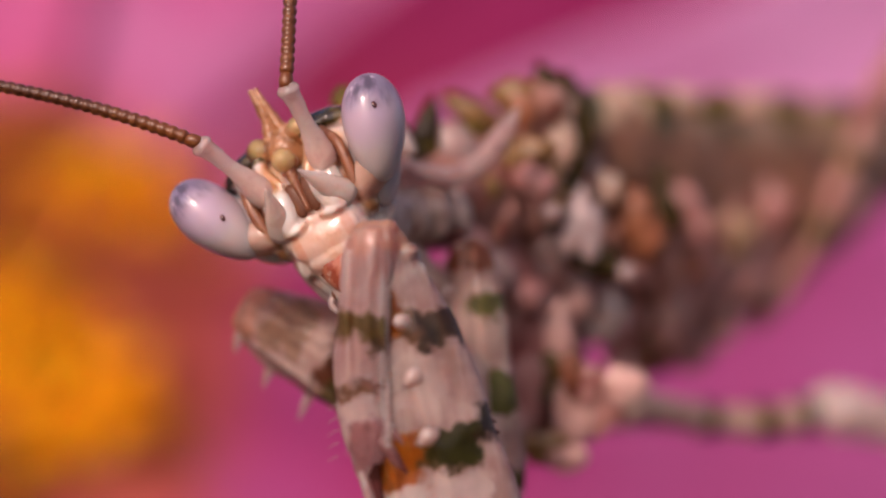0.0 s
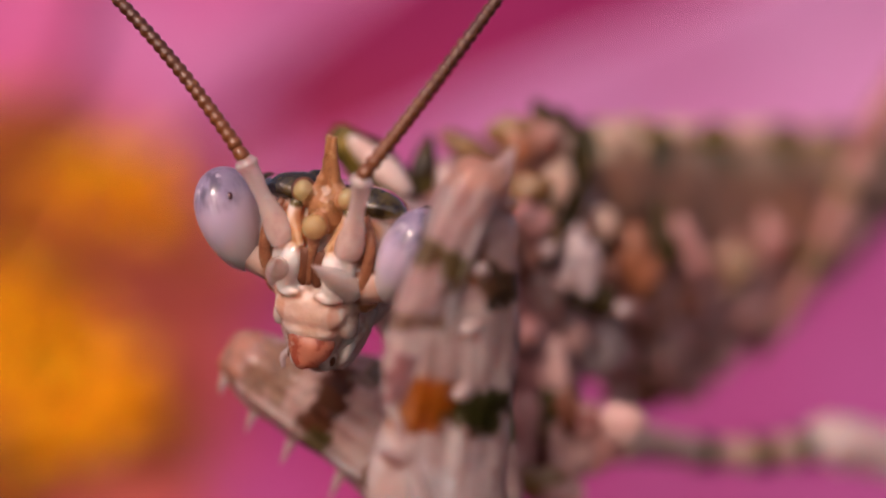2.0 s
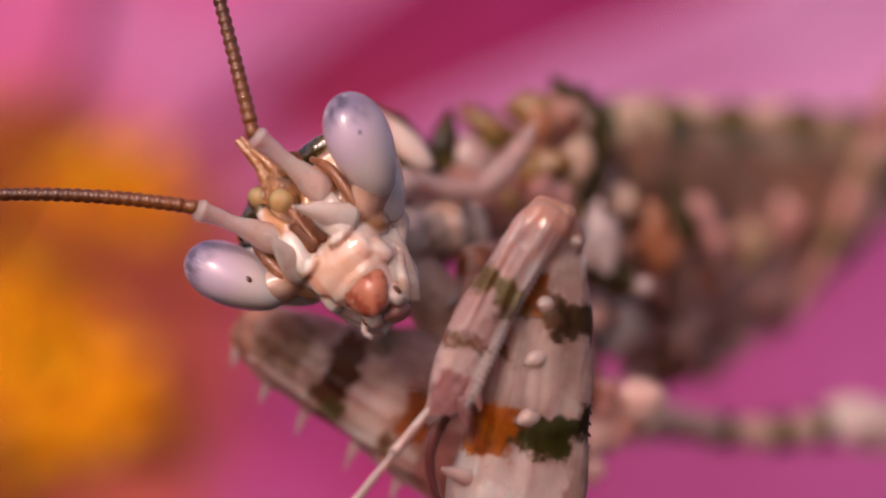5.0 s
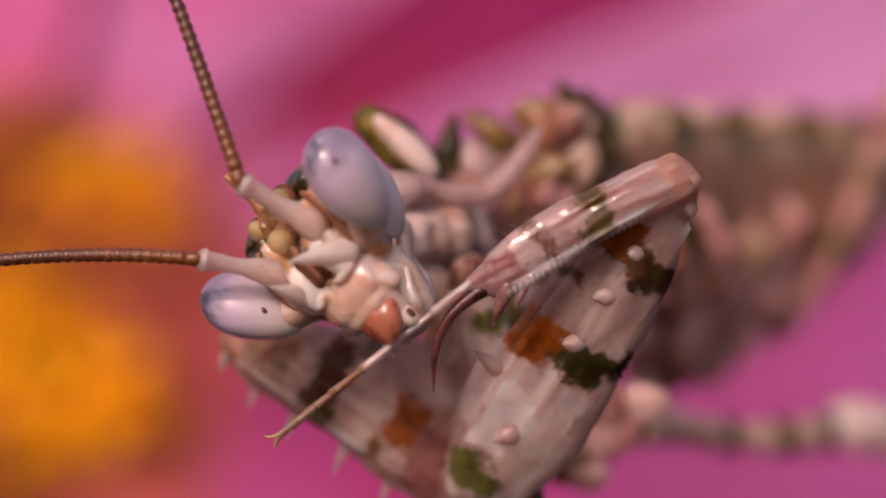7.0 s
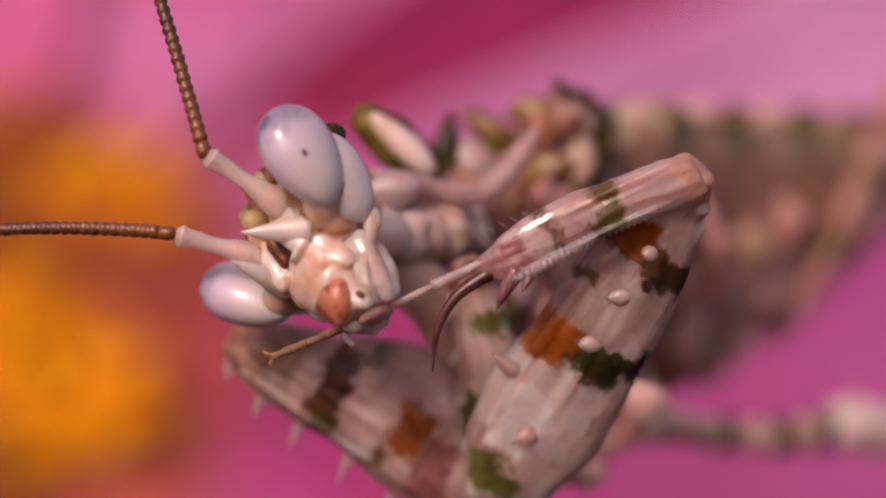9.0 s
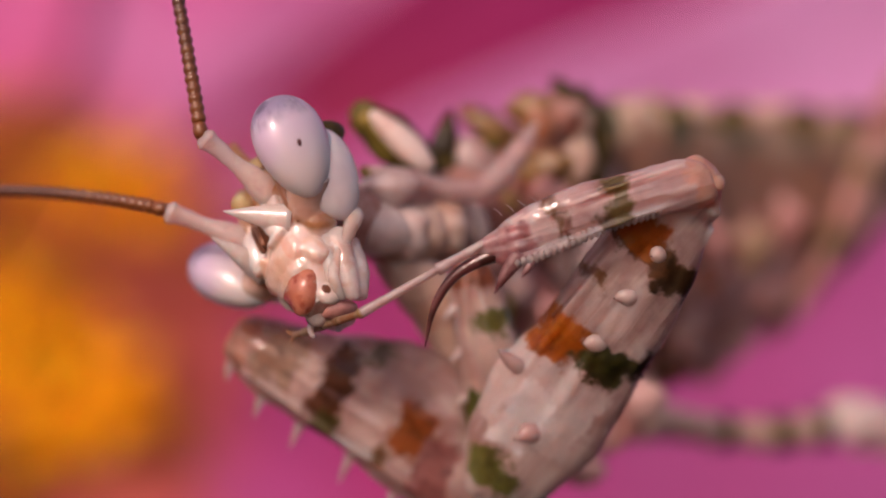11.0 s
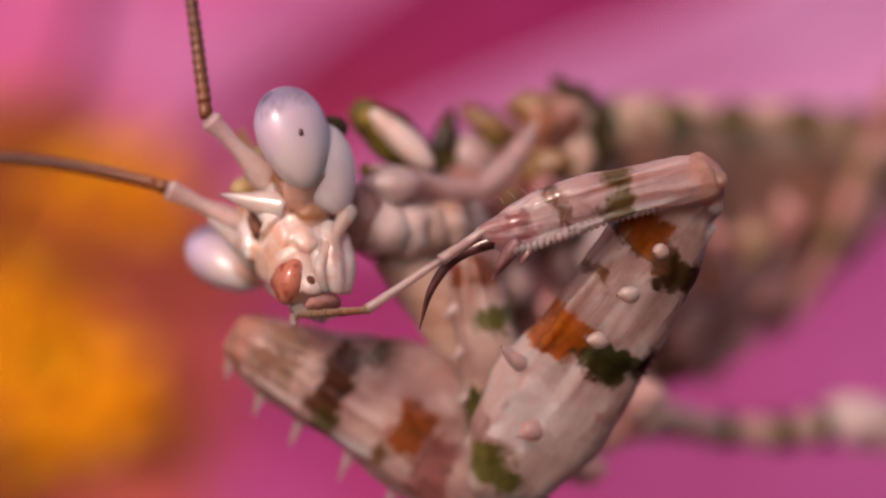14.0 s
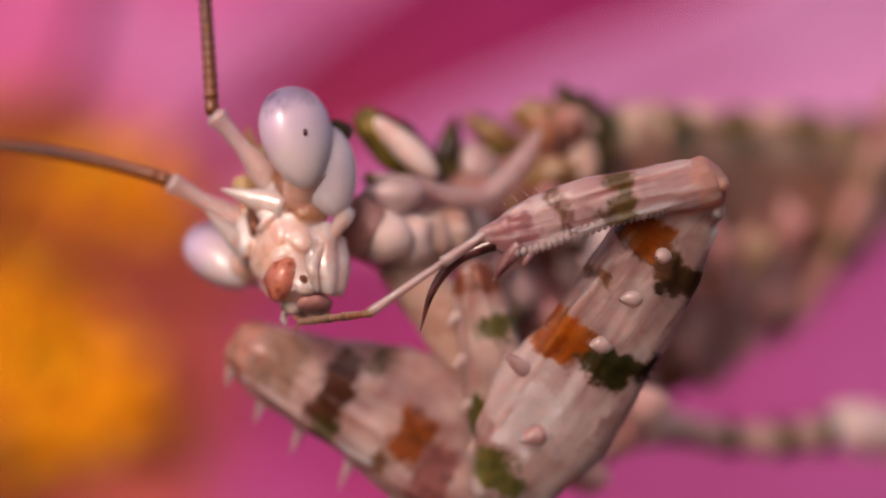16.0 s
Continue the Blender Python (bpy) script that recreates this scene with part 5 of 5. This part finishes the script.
    walk(tibia, [
        (0, pose(-0.007023, -0.015550, 0.006760, 0.0, 1.0, 0.0)), (0.5, pose(-0.006154, -0.015629, 0.006882, 0.1, 1.0, 6.0)), (1, pose(-0.004786, -0.015689, 0.007851, 0.7, 2.9, 14.0)),
        (1.2, pose(-0.004742, -0.016495, 0.008371, 1.5, 4.3, 19.1)), (1.5, pose(-0.005175, -0.017479, 0.009367, 3.3, 6.2, 28.2)), (1.7, pose(-0.004964, -0.017788, 0.009246, 5.4, 11.4, 25.5)),
        (2, pose(-0.004734, -0.017768, 0.008894, 4.6, 20.5, 12.8)), (2.5, pose(-0.006288, -0.016856, 0.008325, 3.3, 19.7, 9.6)), (2.8, pose(-0.006979, -0.016009, 0.008289, 1.4, 18.0, 4.4)),
        (3, pose(-0.007516, -0.015568, 0.007553, 0.2, 12.0, 1.0)), (3.5, pose(-0.006533, -0.015565, 0.006842, 0.1, 5.0, 0.6)), (4, pose(-0.005918, -0.015563, 0.007078, 0.0, 6.0, 0.2)),
        (4.2, pose(-0.005464, -0.015462, 0.007103, 0.0, 8.0, 0.0)), (5.2, pose(-0.003390, -0.015115, 0.007711, 1.0, 36.0, 1.8)), (6.3, pose(-0.001434, -0.014575, 0.008358, 5.2, 59.9, 6.0)),
        (6.5, pose(-0.001374, -0.014575, 0.008393, 5.3, 60.3, 6.1)), (7, pose(-0.001283, -0.014575, 0.008527, 5.5, 61.4, 6.3)), (7.5, pose(-0.001199, -0.014475, 0.008521, 5.7, 62.1, 6.4)),
        (8, pose(-0.001112, -0.014475, 0.008558, 5.9, 62.8, 6.6)), (8.5, pose(-0.001038, -0.014375, 0.008559, 6.3, 64.3, 6.9)), (9, pose(-0.000910, -0.014375, 0.008496, 6.7, 65.8, 7.3)),
        (11.5, pose(-0.000636, -0.014375, 0.008375, 9.7, 72.7, 10.2)), (12.5, pose(-0.000622, -0.014375, 0.008346, 10.3, 73.7, 10.8)), (13.5, pose(-0.000564, -0.014375, 0.008397, 10.8, 74.4, 11.2)),
        (14, pose(-0.000604, -0.014375, 0.008417, 11.1, 74.7, 11.4)), (14.5, pose(-0.000644, -0.014375, 0.008437, 11.1, 74.8, 11.5)), (15.5, pose(-0.000664, -0.014375, 0.008516, 11.3, 75.1, 11.7)),
        (16, pose(-0.000651, -0.014375, 0.008531, 11.4, 75.2, 11.8)),
    ])
    walk(tarsus, [
        (0, pose(-0.007323, -0.015600, 0.002164, 5.4, 17.2, -180.0)), (0.5, pose(-0.006447, -0.015702, 0.002286, 5.8, 21.3, -180.0)), (1, pose(-0.005228, -0.015791, 0.003268, 4.6, 13.7, -180.0)),
        (1.2, pose(-0.005302, -0.016614, 0.003801, 5.0, 10.3, -180.0)), (1.5, pose(-0.005905, -0.017626, 0.004822, 5.9, 12.0, -180.0)), (1.7, pose(-0.006142, -0.017926, 0.004796, 5.5, 14.8, -180.0)),
        (2, pose(-0.006573, -0.017863, 0.004673, 5.0, 20.4, -180.0)), (2.5, pose(-0.008058, -0.016940, 0.004074, 4.5, 19.1, -180.0)), (2.8, pose(-0.008606, -0.016075, 0.003981, 3.6, 14.8, -180.0)),
        (3, pose(-0.008687, -0.015622, 0.003099, 4.1, 24.9, -180.0)), (3.5, pose(-0.007153, -0.015618, 0.002279, 5.3, 17.1, -180.0)), (4, pose(-0.006618, -0.015614, 0.002527, 4.8, 22.5, -180.0)),
        (4.2, pose(-0.006322, -0.015512, 0.002578, 4.9, 24.5, -180.0)), (5.2, pose(-0.006270, -0.015171, 0.004118, 5.8, -47.3, 180.0)), (6.3, pose(-0.005526, -0.014636, 0.006246, 2.2, -49.4, 180.0)),
        (6.5, pose(-0.005482, -0.014636, 0.006312, 2.2, -49.8, 180.0)), (7, pose(-0.005430, -0.014636, 0.006523, 2.0, -51.5, 180.0)), (7.5, pose(-0.005371, -0.014536, 0.006571, 2.1, -55.9, 180.0)),
        (8, pose(-0.005309, -0.014536, 0.006663, 2.2, -56.0, 180.0)), (8.3, pose(-0.005294, -0.014476, 0.006730, 2.3, -60.2, 180.0)), (8.5, pose(-0.005284, -0.014436, 0.006774, 2.4, -62.1, 180.0)),
        (8.6, pose(-0.005267, -0.014436, 0.006784, 2.4, -63.4, 180.0)), (8.9, pose(-0.005217, -0.014436, 0.006814, 2.9, -64.7, 180.0)), (9, pose(-0.005200, -0.014436, 0.006824, 3.1, -64.7, 180.0)),
        (9.1, pose(-0.005197, -0.014436, 0.006840, 3.2, -64.5, 180.0)), (11.5, pose(-0.005099, -0.014436, 0.007238, 3.7, -59.8, 180.0)), (12.5, pose(-0.005104, -0.014436, 0.007287, 3.9, -58.5, 180.0)),
        (13.5, pose(-0.005058, -0.014436, 0.007390, 3.8, -57.4, 180.0)), (14, pose(-0.005104, -0.014436, 0.007436, 3.8, -56.2, 180.0)), (14.5, pose(-0.005146, -0.014436, 0.007466, 3.7, -55.1, 180.0)),
        (15.5, pose(-0.005170, -0.014436, 0.007565, 3.6, -54.8, 180.0)), (16, pose(-0.005159, -0.014436, 0.007589, 3.6, -55.7, 180.0)),
    ])
    walk(toe, [
        (0, pose(-0.006409, -0.015893, -0.000783, 5.4, 17.2, -180.0)), (0.5, pose(-0.005326, -0.016016, -0.000587, 5.8, 21.3, -180.0)), (1, pose(-0.004494, -0.016042, 0.000267, 4.6, 13.7, -180.0)),
        (1.2, pose(-0.004750, -0.016886, 0.000763, 5.0, 10.3, -180.0)), (1.5, pose(-0.005264, -0.017947, 0.001806, 5.9, 12.0, -180.0)), (1.7, pose(-0.005353, -0.018226, 0.001813, 5.5, 14.8, -180.0)),
        (2, pose(-0.005495, -0.018134, 0.001779, 5.0, 20.4, -180.0)), (2.5, pose(-0.007046, -0.017183, 0.001154, 4.5, 19.1, -180.0)), (2.8, pose(-0.007814, -0.016268, 0.000990, 3.6, 14.8, -180.0)),
        (3, pose(-0.007386, -0.015841, 0.000294, 4.1, 24.9, -180.0)), (3.5, pose(-0.006245, -0.015905, -0.000672, 5.3, 17.1, -180.0)), (4, pose(-0.005434, -0.015871, -0.000327, 4.8, 22.5, -180.0)),
        (4.2, pose(-0.005040, -0.015778, -0.000232, 4.9, 24.5, -180.0)), (5.2, pose(-0.008538, -0.015485, 0.002028, 5.8, -47.3, 180.0)), (5.5, pose(-0.008424, -0.015248, 0.002599, 4.1, -48.1, 180.0)),
        (6.3, pose(-0.007878, -0.014753, 0.004230, -5.1, -49.2, 180.0)), (6.5, pose(-0.007848, -0.014753, 0.004312, -5.1, -49.6, 180.0)), (7, pose(-0.007854, -0.014746, 0.004594, -4.4, -51.4, 180.0)),
        (7.5, pose(-0.007935, -0.014652, 0.004833, -5.0, -55.7, 180.0)), (8, pose(-0.007878, -0.014656, 0.004932, -5.4, -55.9, 180.0)), (8.3, pose(-0.007982, -0.014601, 0.005190, -6.1, -61.7, 180.0)),
        (8.5, pose(-0.008022, -0.014565, 0.005327, -15.0, -64.4, 180.0)), (8.6, pose(-0.008036, -0.014568, 0.005396, -18.5, -65.7, 180.0)), (8.9, pose(-0.008017, -0.014594, 0.005493, -30.8, -67.1, 180.0)),
        (9, pose(-0.008000, -0.014602, 0.005502, -33.9, -67.2, 180.0)), (9.1, pose(-0.007992, -0.014611, 0.005509, -36.7, -67.3, 180.0)), (11.5, pose(-0.007771, -0.014638, 0.005679, -48.0, -73.2, 180.0)),
        (12.5, pose(-0.007740, -0.014646, 0.005670, -48.9, -85.3, 180.0)), (13.5, pose(-0.007663, -0.014641, 0.005723, -47.6, -84.2, 180.0)), (14, pose(-0.007673, -0.014642, 0.005714, -47.5, -84.2, 180.0)),
        (14.5, pose(-0.007682, -0.014639, 0.005695, -47.3, -83.5, 180.0)), (15.5, pose(-0.007697, -0.014630, 0.005781, -46.6, -81.6, 180.0)), (16, pose(-0.007714, -0.014629, 0.005844, -46.8, -81.2, 180.0)),
    ])
    walk(coxa, [
        (0, pose(-0.004960, -0.010000, 0.006605, 0.0, -4.0, 0.0)), (1.5, pose(-0.004807, -0.010000, 0.006834, 0.0, -4.0, 0.0)), (2.8, pose(-0.005241, -0.010000, 0.006808, 0.0, -4.0, 0.0)),
        (4.2, pose(-0.005023, -0.010000, 0.006843, 0.0, -4.0, 0.0)), (6.3, pose(-0.005502, -0.010800, 0.006700, 0.0, -8.0, 0.0)), (12.5, pose(-0.005334, -0.010800, 0.006560, 0.0, -9.0, 0.0)),
        (16, pose(-0.005371, -0.010800, 0.006600, 0.0, -9.0, 0.0)),
    ])
    walk(left_femur, [
        (0, pose(-0.010083, -0.010200, 0.005058, 0.0, -57.0, 0.0)), (0.5, pose(-0.009997, -0.010200, 0.005115, 0.0, -57.0, 0.0)), (1, pose(-0.009913, -0.010200, 0.005089, 0.0, -57.0, 0.0)),
        (1.3, pose(-0.010270, -0.010200, 0.005023, 0.0, -57.0, 0.0)), (1.5, pose(-0.010632, -0.010200, 0.004787, 0.0, -54.0, 0.0)), (2, pose(-0.010327, -0.010200, 0.004999, 0.0, -55.0, 0.0)),
        (2.5, pose(-0.010652, -0.010200, 0.005077, 0.0, -56.0, 0.0)), (3, pose(-0.010614, -0.010200, 0.005141, 0.0, -57.0, 0.0)), (3.5, pose(-0.010479, -0.010200, 0.004968, 0.0, -57.0, 0.0)),
        (4.2, pose(-0.010451, -0.010200, 0.005124, 0.0, -57.0, 0.0)), (6.3, pose(-0.010879, -0.010200, 0.004873, 0.0, -56.0, 0.0)), (7, pose(-0.010945, -0.010200, 0.005054, 0.0, -57.0, 0.0)),
        (9, pose(-0.010768, -0.010200, 0.004813, 0.0, -57.0, 0.0)), (12.5, pose(-0.010710, -0.010200, 0.004738, 0.0, -57.0, 0.0)), (16, pose(-0.010813, -0.010200, 0.004781, 0.0, -57.0, 0.0)),
    ])
    walk(pupils[0], [
        (0, pose(-0.001718, -0.000731, -0.000107, 4.1, -0.0, 34.7)), (0.5, pose(-0.001704, -0.000663, -0.000293, 11.9, 0.0, 33.2)), (1, pose(-0.001692, -0.000718, -0.000067, 1.5, 0.0, 38.2)),
        (1.1, pose(-0.001648, -0.000689, 0.000063, -5.0, -0.0, 45.3)), (1.2, pose(-0.001641, -0.000659, 0.000295, -14.2, -0.0, 51.6)), (1.4, pose(-0.001788, -0.000584, 0.000789, -32.8, 0.0, 56.4)),
        (1.5, pose(-0.001894, -0.000646, 0.000868, -35.9, -0.0, 48.1)), (1.6, pose(-0.001910, -0.000670, 0.000861, -35.3, -0.0, 45.6)), (1.9, pose(-0.001948, -0.000750, 0.000807, -31.8, -0.0, 37.6)),
        (2, pose(-0.001885, -0.000716, 0.000778, -31.0, 0.0, 43.4)), (2.5, pose(-0.001863, -0.000806, 0.000584, -21.7, -0.0, 37.2)), (2.8, pose(-0.001960, -0.000847, 0.000654, -23.4, -0.0, 29.6)),
        (3, pose(-0.001828, -0.000844, 0.000321, -10.7, -0.0, 32.7)), (3.5, pose(-0.001683, -0.000629, -0.000339, 13.2, -0.0, 35.1)), (4, pose(-0.001687, -0.000599, -0.000412, 17.0, -0.0, 33.6)),
        (4.2, pose(-0.001693, -0.000600, -0.000419, 17.6, -0.0, 32.9)), (6.3, pose(-0.001552, -0.000530, -0.000228, 3.3, -0.0, 52.0)), (6.5, pose(-0.001552, -0.000530, -0.000228, 3.3, -0.0, 52.0)),
        (7, pose(-0.001552, -0.000530, -0.000228, 3.3, -0.0, 52.0)), (7.5, pose(-0.001586, -0.000488, -0.000456, 14.9, -0.0, 46.0)), (8, pose(-0.001558, -0.000405, -0.000547, 18.2, -0.0, 50.2)),
        (8.5, pose(-0.001487, -0.000281, -0.000572, 15.7, -0.0, 62.2)), (9, pose(-0.001480, -0.000138, -0.000723, 23.7, -0.0, 70.0)), (9.2, pose(-0.001479, -0.000115, -0.000741, 24.8, -0.0, 71.7)),
        (11.5, pose(-0.001461, -0.000041, -0.000747, 23.5, -0.0, 79.1)), (12, pose(-0.001461, -0.000041, -0.000746, 23.5, -0.0, 79.1)), (12.5, pose(-0.001464, -0.000047, -0.000749, 23.9, -0.0, 78.4)),
        (13, pose(-0.001457, -0.000027, -0.000742, 22.8, 0.0, 80.7)), (13.5, pose(-0.001455, -0.000016, -0.000742, 22.6, -0.0, 81.8)), (14, pose(-0.001454, -0.000014, -0.000741, 22.5, 0.0, 82.0)),
        (14.5, pose(-0.001454, -0.000019, -0.000738, 22.4, -0.0, 81.5)), (15, pose(-0.001454, -0.000020, -0.000739, 22.5, 0.0, 81.4)), (15.5, pose(-0.001455, -0.000005, -0.000748, 23.0, -0.0, 82.6)),
        (16, pose(-0.001453, 0.000002, -0.000744, 22.5, 0.0, 83.4)),
    ])
    walk(pupils[1], [
        (0, pose(0.002477, -0.000890, 0.000309, 4.5, -0.0, 29.9)), (0.5, pose(0.002397, -0.000866, 0.000086, 12.7, -0.0, 28.0)), (1, pose(0.002528, -0.000871, 0.000386, 2.0, -0.0, 33.4)),
        (1.1, pose(0.002627, -0.000804, 0.000566, -4.8, -0.0, 40.9)), (1.2, pose(0.002686, -0.000700, 0.000760, -14.4, -0.0, 47.6)), (1.4, pose(0.002661, -0.000540, 0.001003, -34.0, -0.0, 52.6)),
        (1.5, pose(0.002604, -0.000587, 0.001017, -37.2, -0.0, 43.8)), (1.6, pose(0.002592, -0.000610, 0.001007, -36.5, -0.0, 41.1)), (1.9, pose(0.002551, -0.000691, 0.000958, -32.8, -0.0, 33.0)),
        (2, pose(0.002591, -0.000658, 0.000961, -32.1, -0.0, 38.9)), (2.5, pose(0.002561, -0.000773, 0.000833, -22.3, -0.0, 32.6)), (2.8, pose(0.002497, -0.000807, 0.000835, -24.0, -0.0, 24.8)),
        (3, pose(0.002513, -0.000871, 0.000637, -10.9, -0.0, 28.0)), (3.5, pose(0.002405, -0.000848, 0.000053, 14.1, -0.0, 29.8)), (4, pose(0.002349, -0.000821, -0.000063, 18.1, 0.0, 28.1)),
        (4.2, pose(0.002334, -0.000818, -0.000082, 18.6, 0.0, 27.3)), (6.3, pose(0.002668, -0.000755, 0.000393, 3.9, -0.0, 47.8)), (6.5, pose(0.002668, -0.000755, 0.000393, 3.9, -0.0, 47.8)),
        (7, pose(0.002668, -0.000755, 0.000393, 3.9, -0.0, 47.8)), (7.5, pose(0.002508, -0.000769, 0.000034, 16.3, 0.0, 41.0)), (8, pose(0.002511, -0.000705, -0.000064, 20.0, 0.0, 45.3)),
        (8.5, pose(0.002656, -0.000592, 0.000027, 17.7, -0.0, 58.2)), (9, pose(0.002578, -0.000409, -0.000253, 26.7, -0.0, 66.4)), (9.2, pose(0.002564, -0.000372, -0.000294, 27.9, -0.0, 68.2)),
        (11.5, pose(0.002613, -0.000260, -0.000273, 26.9, -0.0, 76.4)), (12, pose(0.002615, -0.000260, -0.000270, 26.8, -0.0, 76.5)), (12.5, pose(0.002603, -0.000268, -0.000284, 27.3, -0.0, 75.7)),
        (13, pose(0.002630, -0.000237, -0.000254, 26.2, -0.0, 78.3)), (13.5, pose(0.002636, -0.000219, -0.000249, 25.9, 0.0, 79.5)), (14, pose(0.002639, -0.000216, -0.000245, 25.8, -0.0, 79.7)),
        (14.5, pose(0.002641, -0.000225, -0.000240, 25.7, -0.0, 79.2)), (15, pose(0.002639, -0.000226, -0.000244, 25.8, 0.0, 79.1)), (15.5, pose(0.002627, -0.000199, -0.000268, 26.5, -0.0, 80.5)),
        (16, pose(0.002639, -0.000188, -0.000252, 25.9, -0.0, 81.4)),
    ])


motions()
